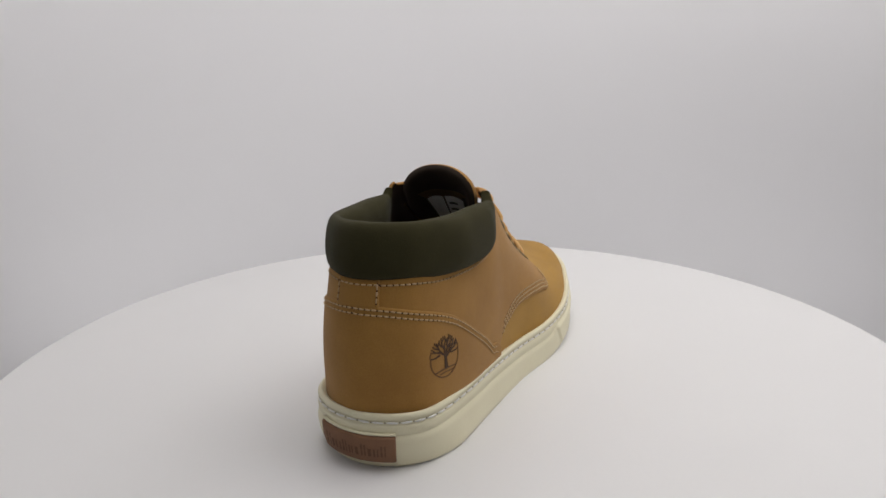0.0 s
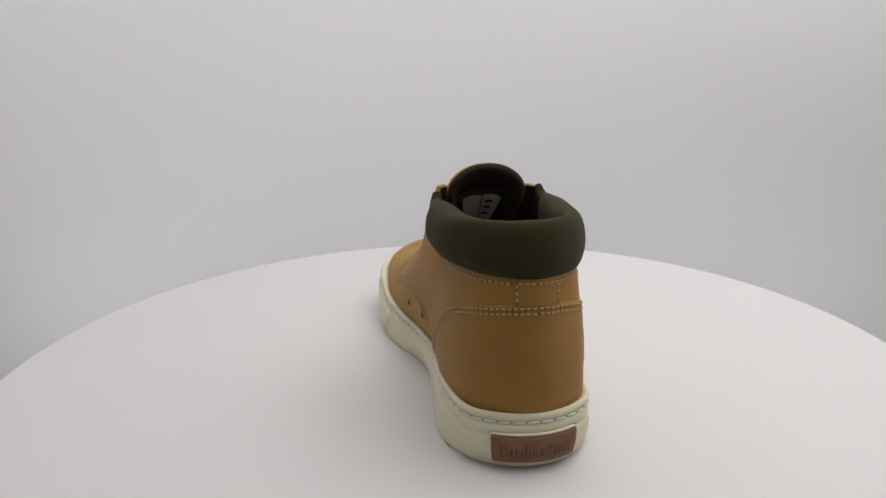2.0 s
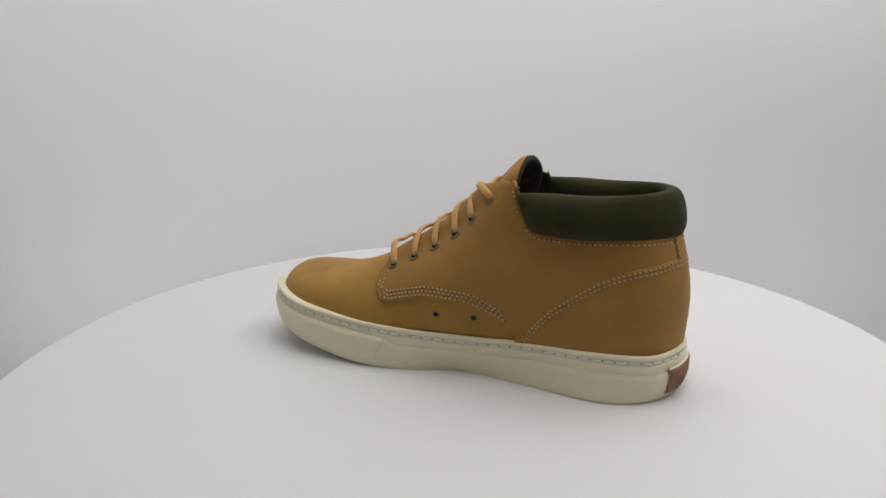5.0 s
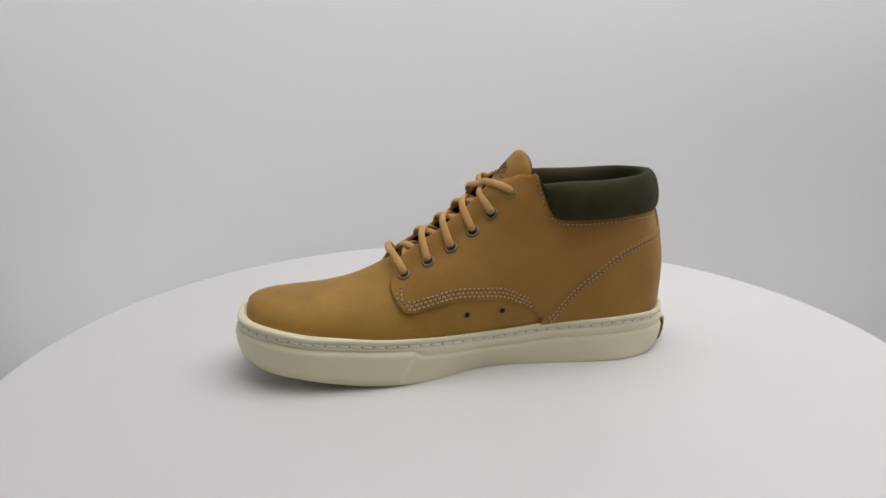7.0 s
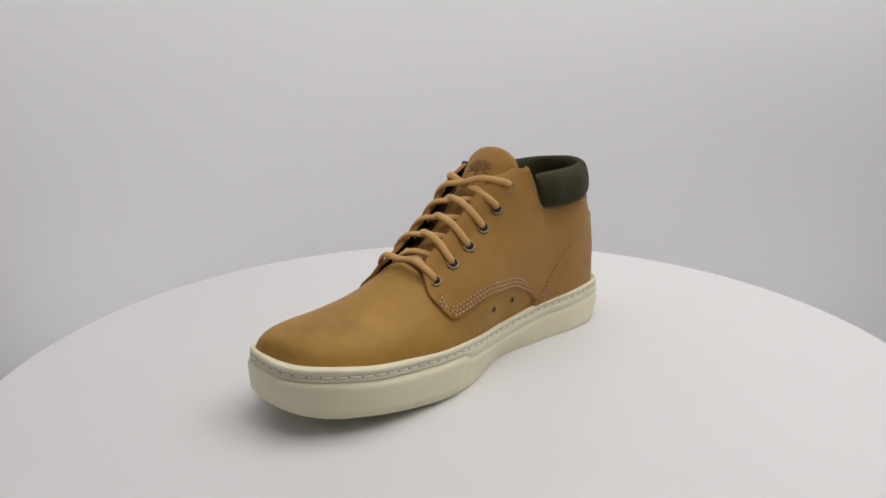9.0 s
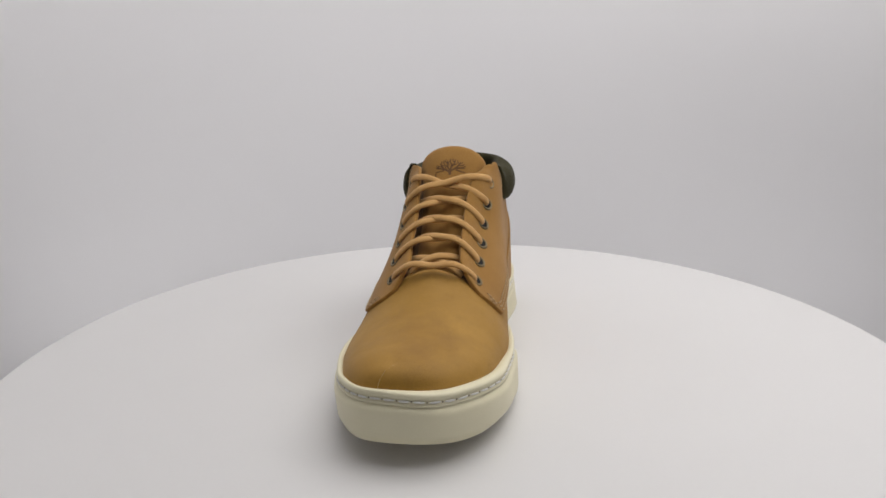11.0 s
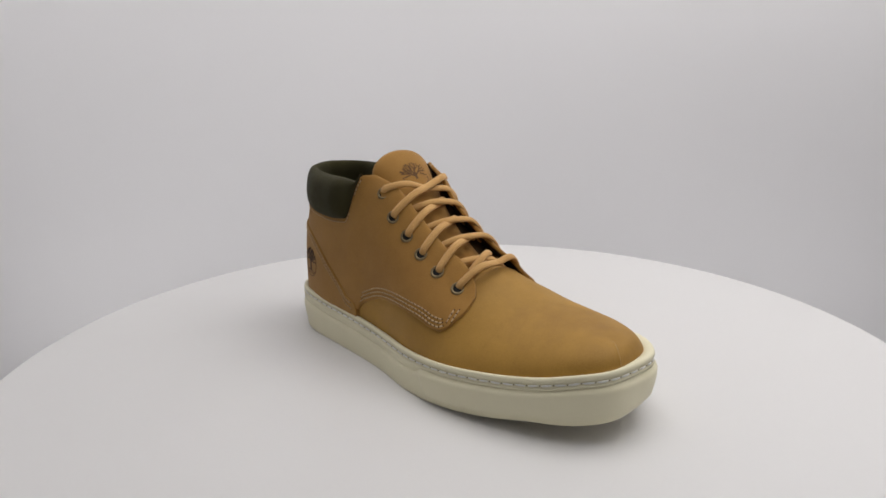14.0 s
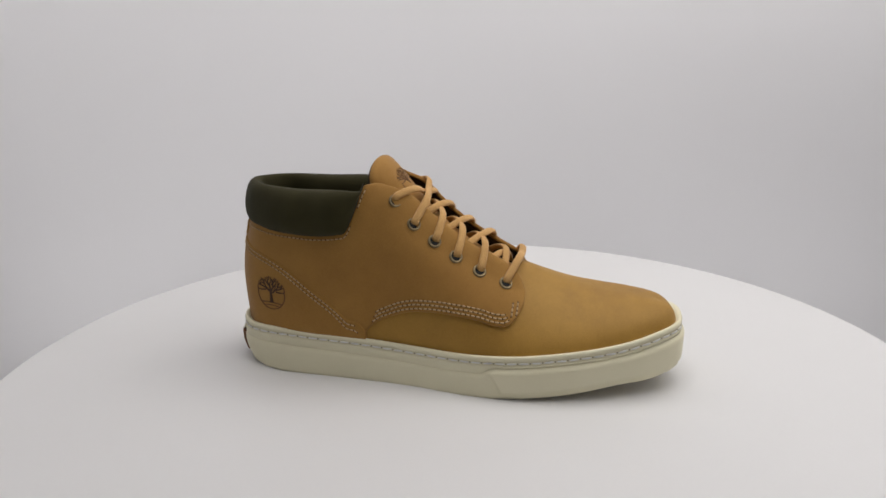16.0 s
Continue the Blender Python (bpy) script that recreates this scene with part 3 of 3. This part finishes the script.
def build_vamp(root):
    toe = half_lines[1][1][-1, 1]
    ys = np.concatenate([np.linspace(0.043, 0.10, 28), toe - (toe - 0.10) * (1 - np.sin(np.linspace(0.03, 1, 46) * np.pi / 2))])
    vs = 1 - (1 - np.linspace(0, 1, 40)) ** 1.25
    rows = []
    for y in ys:
        a, b = u_of_y(1, y), u_of_y(-1, y)
        right = above(a, vs, np.zeros(len(vs)))
        left = above(-b, vs, np.zeros(len(vs)))
        ridge = 0.5 * (right[-1] + left[-1])
        right[-1] = left[-1] = ridge
        rows.append(np.vstack([right, left[::-1][1:]]))
    m = rows[0].shape[0]
    verts, faces = [np.vstack(rows)], grid_faces(len(rows), m)
    # rolled edge at the throat
    j0, j1 = int(np.sum(vs <= 0.64)), m - int(np.sum(vs <= 0.64))
    lip = rows[0][j0:j1].copy()
    lip[:, 2] -= 0.002
    k = len(rows) * m
    verts.append(lip)
    faces += [(j, j + 1, k + j + 1 - j0, k + j - j0) for j in range(j0, j1 - 1)]
    k += len(lip)
    # sides that run back under the quarters
    low = vs[vs <= 0.64]
    for side in (1, -1):
        back = np.linspace(-0.080, 0.043, 66)
        us = side * u_of_y(side, back)
        verts.append(above(np.repeat(us[:, None], len(low), 1), np.repeat(low[None, :], 66, 0), np.zeros((66, len(low)))).reshape(-1, 3))
        faces += grid_faces(66, len(low), start=k)
        k += 66 * len(low)
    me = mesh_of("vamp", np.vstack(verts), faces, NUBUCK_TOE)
    bm = bmesh.new()
    bm.from_mesh(me)
    soft = [v for v in bm.verts if v.co.y > 0.075 and v.co.z > float(sole_top(v.co.x, v.co.y)) + 0.0005 and not v.is_boundary]
    for _ in range(18):
        bmesh.ops.smooth_vert(bm, verts=soft, factor=0.5, use_axis_x=True, use_axis_y=True, use_axis_z=True)
    tip = [v for v in soft if v.co.y > 0.118]
    for _ in range(24):
        bmesh.ops.smooth_vert(bm, verts=tip, factor=0.5, use_axis_x=True, use_axis_y=True, use_axis_z=True)
    bm.to_mesh(me)
    bm.free()
    return part("vamp", me, root, "smooth wheat nubuck toe")


def build_collar(root):
    us = np.concatenate([-np.linspace(0.336, 0.0, 76), np.linspace(0, 0.335, 76)[1:]])
    low = both(collar_low)(us)
    prof = []
    for u, lo in zip(us, low):
        end = min(1.0, max(0.0, ((0.336 if u > 0 else 0.337) - abs(u)) / 0.045))
        fat = math.sqrt(1 - (1 - end) ** 2)
        pts = []
        foot = above(u, lo, 0.0006)
        rim = base(u, 1.0, False)
        sides = smoothstep(0.09, 0.20, abs(u)) * (1 - smoothstep(0.27, 0.336, abs(u)))
        n = base_normal(u, 0.78)
        n = np.array([n[0], n[1], 0.0]) / (np.hypot(n[0], n[1]) + 1e-9)
        top = RIM + float(rim_rise(abs(u)))
        high = max(top - foot[2], 0.003)
        lean = float(np.dot(rim - foot, n)) * min(1.0, high / 0.03)
        half = 0.0022 + fat * (0.0026 + 0.0052 * sides + 0.0014 * (1 - smoothstep(0.02, 0.08, abs(u))))
        for a in np.linspace(-0.5, 1.0, 25):
            c, q = math.cos(math.pi * a), math.sin(math.pi * a)
            c, q = math.copysign(abs(c) ** (0.72 if a > 0 else 1.0), c), math.copysign(abs(q) ** (0.85 if a > 0 else 1.0), q)
            h = 0.5 + 0.5 * q
            pts.append(foot + n * (half * c + lean * h + 0.0012 * sides * fat) + np.array([0, 0, high * h]))
        last = pts[-1]
        for s in np.linspace(0.1, 1, 12):
            pts.append(last + n * (0.0065 * s) - np.array([0, 0, 0.075 * s]))
        prof.append(pts)
    pts = np.array(prof)
    n, m = pts.shape[:2]
    cut = 25
    collar = part("collar", mesh_of("collar", pts[:, :cut + 3].reshape(-1, 3), grid_faces(n, cut + 3), OLIVE), root, "padded olive textile collar")
    part("inner_lining", mesh_of("inner_lining", pts[:, cut + 2:].reshape(-1, 3), grid_faces(n, m - cut - 2), LINING), root, "dark textile lining")
    # footbed
    line = inner_loop[::8] - loop_out[::8] * 0.003
    line = line[line[:, 1] < -0.03]
    k = len(line)
    bed = np.vstack([np.column_stack([line, np.full(k, 0.0280)]), np.column_stack([line, np.full(k, 0.0360)])])
    part("footbed", mesh_of("footbed", bed, grid_faces(2, k, True) + [tuple(range(k)), tuple(range(k, 2 * k))], LINING), root)
    return collar


tongue_line = smooth_line([(0, 0.060), (0.10, 0.044), (0.30, 0.016), (0.50, -0.008), (0.70, -0.0265), (0.85, -0.0385), (1.0, -0.0485)])
tongue_height = smooth_line([(0, 0.0670), (0.10, 0.0715), (0.30, 0.0862), (0.50, 0.1038), (0.70, 0.1240), (0.85, 0.1385), (1.0, 0.1485)])
tongue_half = smooth_line([(0, 0.0145), (0.3, 0.0165), (0.55, 0.0185), (0.72, 0.0240), (0.86, 0.0290), (1.0, 0.0300)])


def tongue_place(a, b, lift=0.0):
    """A place on the tongue. a: -1 to 1 across; b: 0 at the throat, 1 at the tip; lift over its face."""
    a, b = np.broadcast_arrays(np.asarray(a, float), np.asarray(b, float))
    tip = smoothstep(0.45, 1.0, b)
    bb = b * (1 - 0.26 * tip * np.abs(a) ** 2.4)
    hw = tongue_half(bb)
    x = 0.0108 - 0.0020 * (1 - b) + hw * np.sin(a * 1.25) / math.sin(1.25)
    sag = (1 - np.cos(a * 1.25)) / (1 - math.cos(1.25))
    y = tongue_line(bb) - sag * 0.016 * tip
    z = tongue_height(bb) - sag * (0.0125 - 0.004 * tip)
    e = 0.01
    dy, dz = tongue_line(np.minimum(bb + e, 1)) - tongue_line(bb - e), tongue_height(np.minimum(bb + e, 1)) - tongue_height(bb - e)
    ln = np.sqrt(dy * dy + dz * dz) + 1e-9
    ny, nz = dz / ln, -dy / ln
    nx = np.sin(a * 0.9)
    c = np.cos(a * 0.9)
    return np.stack([x + nx * lift, y + ny * c * lift, z + nz * c * lift], -1)


def build_shade_sheet(root):
    """Dark sheet deep in the throat, its brown standing for shade on both sides of the tongue."""
    ys = np.linspace(-0.040, 0.052, 40)
    rows = []
    for y in ys:
        a, b = u_of_y(1, y), u_of_y(-1, y)
        v = np.linspace(0.55, 0.985, 16)
        right = above(a, v, -0.002 - 0.0065 * smoothstep(0.55, 0.8, v))
        left = above(-b, v, -0.002 - 0.0065 * smoothstep(0.55, 0.8, v))
        rows.append(np.vstack([right, left[::-1]]))
    part("gusset", mesh_of("gusset", np.vstack(rows), grid_faces(40, 32), THROAT_SHADE), root, "dark brown sheet for the shaded gap under the laces")


def build_tongue(root):
    na, nb = 41, 60
    a = np.linspace(-1, 1, na)
    b = np.linspace(0, 1, nb)
    aa, bb = np.meshgrid(a, b)
    rim = np.minimum(1, np.minimum((1 - np.abs(aa)) / 0.12, (1 - bb) / 0.06))
    puff = np.sqrt(np.clip(1 - (1 - rim) ** 2, 0, 1))
    face = tongue_place(aa, bb, 0.0024 * puff - 0.0016)
    tongue = part("tongue", mesh_of("tongue", face.reshape(-1, 3), grid_faces(nb, na), NUBUCK), root, "padded wheat leather tongue")
    depth = np.pad(-0.0042 - 0.0016 * puff, 1, mode="edge")
    depth[0], depth[-1], depth[:, 0], depth[:, -1] = -0.0016, -0.0016, -0.0016, -0.0016
    back = tongue_place(np.pad(aa, 1, mode="edge"), np.pad(bb, 1, mode="edge"), depth)
    part("tongue_lining", mesh_of("tongue_lining", back.reshape(-1, 3), grid_faces(nb + 2, na + 2), LINING), tongue, "dark brown tongue lining")
    # paper tag inside, folded along its middle
    for lo, hi, tilt in ((-0.50, -0.02, 0.0035), (0.02, 0.50, 0.0030)):
        g, h = np.meshgrid(np.linspace(lo, hi, 5), np.linspace(0.52, 0.78, 5))
        fold = tilt * (1 - np.abs(g) / 0.5)
        sheet = tongue_place(g, h, -0.0068 - fold)
        under = tongue_place(g, h, -0.0064 - fold)
        vs = np.vstack([sheet.reshape(-1, 3), under.reshape(-1, 3)])
        tag = part("tag", mesh_of("tag", vs, grid_faces(5, 5) + grid_faces(5, 5, start=25), TAG, False), tongue, "small grey paper size tag")
    for h0 in (0.58, 0.63, 0.68, 0.725):
        g, h = np.meshgrid(np.linspace(0.10, 0.32, 4), np.linspace(h0, h0 + 0.014, 2))
        vs = tongue_place(g, h, -0.0070 - 0.0030 * (1 - np.abs(g) / 0.5)).reshape(-1, 3)
        part("print_bar", mesh_of("print_bar", vs, grid_faces(2, 4), TAG_INK, False), tongue)
    return tongue


def eyelet_mesh():
    verts, faces = turned([(0.0029, -0.0012), (0.0030, 0.0004), (0.0034, 0.0007), (0.0040, 0.0008), (0.0045, 0.0004), (0.0047, -0.0002)], 28)
    return mesh_of("eyelet", verts, faces[:-2], BRASS)


EYELETS = {1: [(.392, .640), (.428, .594), (.467, .606), (.508, .606), (.553, .600), (.602, .603)],
           -1: [(.393, .622), (.428, .577), (.467, .584), (.513, .595), (.561, .601), (.611, .598)]}


def surface_frame(u, v, lift):
    n = Vector(base_normal(u, v))
    d = Vector(base(u, min(v + 0.01, 1)) - base(u, v - 0.01)).normalized()
    s = d.cross(n).normalized()
    d = n.cross(s)
    return Matrix.Translation(Vector(above(u, v, lift))) @ Matrix((s, d, n)).transposed().to_4x4()


def build_eyelets(root, quarters):
    ring = eyelet_mesh()
    verts, faces = turned([(0.0031, 0.0), (0.0031, 0.0003)], 24)
    disc = mesh_of("eyelet_hole", verts, faces, BLACK, False)
    for side in (1, -1):
        for u, v in EYELETS[side]:
            m = surface_frame(side * u, v, 0.0023)
            ob = part("eyelet", ring, quarters[side], "antique brass eyelet")
            ob.matrix_basis = m
            hole = part("eyelet_hole", disc, quarters[side])
            hole.matrix_basis = m @ Matrix.Translation((0, 0, -0.00005))
    small = Matrix.Diagonal((0.56, 0.56, 0.6, 1))
    for u, v in ((.491, .116), (.415, .052)):
        m = surface_frame(-u, v, 0.0001)
        ob = part("vent_eyelet", ring, root, "small dark vent eyelet")
        ob.matrix_basis = m @ small
        hole = part("vent_hole", disc, root)
        hole.matrix_basis = m @ small


def build_laces(root):
    def at(side, u, v, lift):
        return above(side * u, min(v, 0.985), lift), base_normal(side * u, min(v, 0.93))

    def between(p, q, bulge, s=0.5):
        n = p[1] + q[1]
        n = n / (np.linalg.norm(n) + 1e-9)
        return p[0] + (q[0] - p[0]) * s + n * bulge, n

    def cord(knots, width=0.0052, height=0.0029):
        p = smooth_path([k[0] for k in knots], 12)
        n = smooth_path([k[1] for k in knots], 12)
        verts, faces = sweep(p, width, height, n, 12)
        return part("lace_strand", mesh_of("lace_strand", verts, faces, LACE), root, "round tan cotton lace")

    def out_of(side, i):
        u, v = EYELETS[side][i]
        return [at(side, u, v - 0.005, -0.0014), at(side, u + .001, v + .040, 0.0042)]

    def middle(a, b, side, forward, lift):
        p, n = at(side, 0.5 * (a + b) + forward, 0.985, lift)
        q, m = at(-side, 0.5 * (a + b) + forward, 0.985, lift)
        n = n + m
        return 0.5 * (p + q), n / np.linalg.norm(n)

    E = EYELETS
    # bottom bar, eyelet to eyelet
    a, b = out_of(1, 5), out_of(-1, 5)
    c = middle(E[1][5][0], E[-1][5][0], 1, 0.016, 0.0056)
    cord(a + [between(a[1], c, 0.0054), c, between(c, b[1], 0.0054)] + b[::-1])
    # strands low in the throat
    for side, lift in ((1, 0.0030), (-1, 0.0004)):
        ua, ub = E[side][5][0], E[-side][4][0]
        a, b = at(side, ua - .004, .70, -0.0026), at(-side, ub + .006, .70, -0.0026)
        c = middle(ua, ub, side, 0.012, lift)
        cord([a, between(a, c, 0.0020), c, between(c, b, 0.0020), b])
    # crossings: over one flap, under the other
    for i in (4, 3, 2):
        for side, lift in ((1, 0.0022), (-1, 0.0050)):
            ua, ub = E[side][i][0], E[-side][i - 1][0]
            a, b = out_of(side, i), at(-side, ub + .008, .71, -0.0030)
            c = middle(ua, ub, side, 0.013, lift)
            cord(a + [between(a[1], c, 0.0056), c, between(c, b, 0.0022), b])
    # top crossing, over both flaps
    for side, lift in ((1, 0.0052), (-1, 0.0022)):
        ua, ub = E[side][1][0], E[-side][0][0]
        a, b = out_of(side, 1), out_of(-side, 0)
        c = middle(ua, ub, side, 0.020, lift)
        cord(a + [between(a[1], c, 0.0056), c, between(c, b[1], 0.0056)] + b[::-1])


def strokes_mark(name, place, strokes, thick, parent, mat, label=""):
    """A mark of tapered strokes laid on a surface. place(x, y, lift) gives the world place for millimetres of the mark."""
    verts, faces = [], []
    for pts, w0, w1 in strokes:
        line = even_line(smooth_path(pts, 6) if len(pts) > 2 else pts, 0.5)
        d = np.gradient(line, axis=0)
        d /= np.linalg.norm(d, axis=1)[:, None] + 1e-9
        s = np.stack([-d[:, 1], d[:, 0]], 1)
        k0, k = len(verts), len(line)
        for i in range(k):
            w = 0.5 * (w0 + (w1 - w0) * i / (k - 1))
            for e, l in ((-w, thick), (w, thick), (w, -0.0004), (-w, -0.0004)):
                q = line[i] + s[i] * e
                verts.append(place(q[0], q[1], l))
        faces += grid_faces(k, 4, True, k0) + [(k0, k0 + 1, k0 + 2, k0 + 3), tuple(k0 + 4 * (k - 1) + j for j in range(4))]
    return part(name, mesh_of(name, verts, faces, mat, False), parent, label)


CROWN = [([(0, -2), (-0.3, 3), (-0.8, 6.5)], 1.7, 0.8), ([(0, 0.5), (1.6, 4.5), (2.2, 9.6)], 1.2, 0.5), ([(-0.4, 4), (-2.0, 7), (-2.4, 10.6)], 1.0, 0.5),
         ([(-0.2, 1), (-3.4, 3.8), (-5.8, 8.8)], 1.2, 0.5), ([(0.2, 0), (4.2, 3.2), (6.6, 7.8)], 1.2, 0.5), ([(-2.6, 3.1), (-6.0, 4.2), (-8.8, 4.9)], 1.0, 0.5),
         ([(2.8, 2.2), (6.4, 3.4), (9.2, 4.6)], 1.0, 0.5), ([(-4.4, 5.6), (-7.0, 6.6), (-8.0, 8.0)], 0.8, 0.4), ([(4.6, 4.2), (7.4, 5.4), (8.6, 7.0)], 0.8, 0.4),
         ([(1.2, 3.4), (4.0, 6.8), (4.2, 10.2)], 0.9, 0.4), ([(-0.6, 6.2), (0.4, 8.4), (0.2, 11.0)], 0.8, 0.4), ([(-3.8, 2.2), (-7.4, 1.6), (-9.6, 2.0)], 0.9, 0.5),
         ([(3.8, 1.4), (7.2, 1.2), (9.6, 1.6)], 0.9, 0.5)]


TWIGS = [([(-1.4, 5.4), (-3.6, 7.6), (-3.8, 10.0)], 0.7, 0.4), ([(1.9, 7.0), (3.2, 8.6), (3.0, 10.9)], 0.6, 0.4), ([(-2.2, 8.2), (-1.0, 9.6), (-1.2, 11.2)], 0.6, 0.4),
         ([(-5.0, 7.2), (-6.6, 8.4), (-6.8, 9.6)], 0.6, 0.4), ([(5.6, 6.0), (5.4, 8.0), (5.8, 9.4)], 0.6, 0.4), ([(-6.6, 4.4), (-8.4, 6.2), (-9.2, 6.6)], 0.6, 0.4),
         ([(6.8, 3.6), (8.6, 5.8), (9.2, 6.2)], 0.6, 0.4), ([(-1.8, 2.4), (-4.6, 5.8), (-4.4, 8.6)], 0.7, 0.4), ([(2.2, 1.6), (3.6, 4.8), (5.2, 5.6)], 0.7, 0.4),
         ([(0.8, 5.6), (1.4, 7.4), (0.9, 9.4)], 0.6, 0.4)]


def build_marks(counter, tongue):
    u0, v0 = 0.139, 0.262
    lu = np.linalg.norm(base(u0 + .01, v0) - base(u0 - .01, v0)) / 0.02
    lv = np.linalg.norm(base(u0, v0 + .01) - base(u0, v0 - .01)) / 0.02

    def on_counter(x, y, lift):
        return above(u0 + x * 0.00115 / lu, v0 + y * 0.00108 / lv, 0.0031 + lift)
    ring = [(9.9 * math.sin(a), -9.9 * math.cos(a) - 0.4) for a in np.linspace(-1.75, 1.75, 14)]
    strokes = CROWN + [(ring, 0.7, 0.7), ([(-7.6, -6.4), (0, -5.8), (7.8, -6.6)], 0.8, 0.7),
                       ([(-4.6, -7.9), (0, -7.7), (5.2, -8.1)], 0.5, 0.5), ([(-9.6, 0.8), (-10.0, 3.0), (-9.0, 5.6)], 0.7, 0.6), ([(9.6, 0.8), (10.0, 3.0), (9.2, 5.2)], 0.7, 0.6)]
    dark = CROWN + TWIGS + [([(0, -1), (0.1, -4), (0.2, -6.2)], 1.7, 2.2)]
    strokes_mark("tree_mark", on_counter, [(p, a * 1.05, b * 1.2) for p, a, b in dark], 0.00015, counter, BRAND, "dark burnt tree mark")
    strokes_mark("tree_ring", on_counter, strokes[len(CROWN):], 0.0001, counter, TONGUE_MARK, "pressed ring round the tree mark")

    def on_tongue(x, y, lift):
        return tongue_place(x / 29.0, 0.757 + y * 0.0085, 0.0008 + lift)
    strokes_mark("tree_mark", on_tongue, CROWN + TWIGS + [([(-9.4, 0.6), (-9.2, -3.0), (-6, -5.0)], 0.7, 0.5), ([(9.4, 0.6), (9.2, -3.0), (6, -5.0)], 0.7, 0.5)], 0.0002, tongue, TONGUE_MARK, "pressed brown tree mark")


def build_shoe(root):
    sole = build_sole(root)
    build_patch(sole)
    build_vamp(root)
    quarters = {}
    for side in (1, -1):
        q = panel("quarter", side, quarter_low[side], quarter_high[side], 0.0021, root, NUBUCK, "wheat nubuck side panel with stitched edge", 150, 26, first=0.0, last=QUARTER_END[side], curl=FLAP_CURL[side])
        quarters[side] = q
        us = np.linspace(0.316, QUARTER_END[side] - 0.012, 70)
        hi, lo = quarter_high[side](us) - 0.006, quarter_high[side](us) - 0.40
        v = lo[:, None] + (hi - lo)[:, None] * np.linspace(0, 1, 8)[None, :]
        pts = above(np.broadcast_to(side * us[:, None], v.shape), v, -0.0009 + FLAP_CURL[side] * flap_stand(us[:, None], (v - quarter_low[side](us)[:, None]) / (quarter_high[side](us) - quarter_low[side](us))[:, None]))
        part("facing_lining", mesh_of("facing_lining", pts.reshape(-1, 3), grid_faces(70, 8), LINING), q, "dark lining of the facing")
    flat = lambda u: np.zeros(np.shape(u)) + 0.001
    counter = panel("heel_counter", 0, flat, both(counter_high), 0.0030, root, NUBUCK, "wheat nubuck heel counter", 190, 26, first=-0.333, last=0.338)
    part_strip = lambda u: np.zeros(np.shape(u)) + 0.585
    strip_top = lambda u: np.zeros(np.shape(u)) + 0.735
    panel("back_strip", 0, part_strip, strip_top, 0.0031, root, NUBUCK, "short stitched strip at the heel", 24, 12, first=-0.0335, last=0.0375)
    build_collar(root)
    build_shade_sheet(root)
    tongue = build_tongue(root)
    build_eyelets(root, quarters)
    build_laces(root)
    build_marks(counter, tongue)
    # seams
    for side in (1, -1):
        q = quarters[side]
        end = {1: 0.619, -1: 0.618}[side]
        for k, d in enumerate((0.0022, 0.0046, 0.0070)):
            seam("stitching", shifted(quarter_low[side], np.linspace(0.352 + 0.004 * k, end - 0.003 * k, 60), side, d), q, THREAD, lift=0.0021)
        u_end = QUARTER_END[side]
        for k in (0, 1):
            uu = u_end - 0.0115 - 0.0085 * k
            seam("stitching", [(side * uu, v) for v in np.linspace(0.395 - 0.02 * k, 0.50, 12)], q, THREAD, lift=0.0021)
        seam("stitching", shifted(collar_low[side], np.linspace(0.038, 0.316, 80), side, -0.0026), q, THREAD, lift=0.0021, width=0.0009)
        seam("stitching", shifted(collar_low[side], np.linspace(0.0005, 0.037, 20), side, -0.0022), root, THREAD, lift=0.0030, width=0.0009)
        far = {1: 0.331, -1: 0.335}[side]
        front = [(side * (uu + 0.0080), v) for uu, v in zip(np.linspace(far - 0.012, far, 12), np.linspace(0.735, {1: 0.80, -1: 0.85}[side], 12))]
        seam("stitching", front, q, THREAD, lift=0.0021, width=0.0009)
        for d in (-0.0020, -0.0046):
            seam("stitching", shifted(counter_high[side], np.linspace(0.0005, 0.322, 80), side, d), counter, THREAD, lift=0.0030, width=0.0009)
        uu = {1: 0.0335, -1: -0.0295}[side]
        seam("stitching", [(uu, v) for v in np.linspace(0.612, 0.715, 12)], root, THREAD, lift=0.0031, gap=0.0034, length=0.0026, width=0.0009)
    build_sole_stitches(sole)


build_shoe(SHOE)


def motions():
    rows = [(k * 0.5, pose(0, 0, 0, 0, 0, turn_at(k * 0.5))) for k in range(33)]
    walk(SHOE, rows)
    walk(TURNTABLE, rows)


motions()
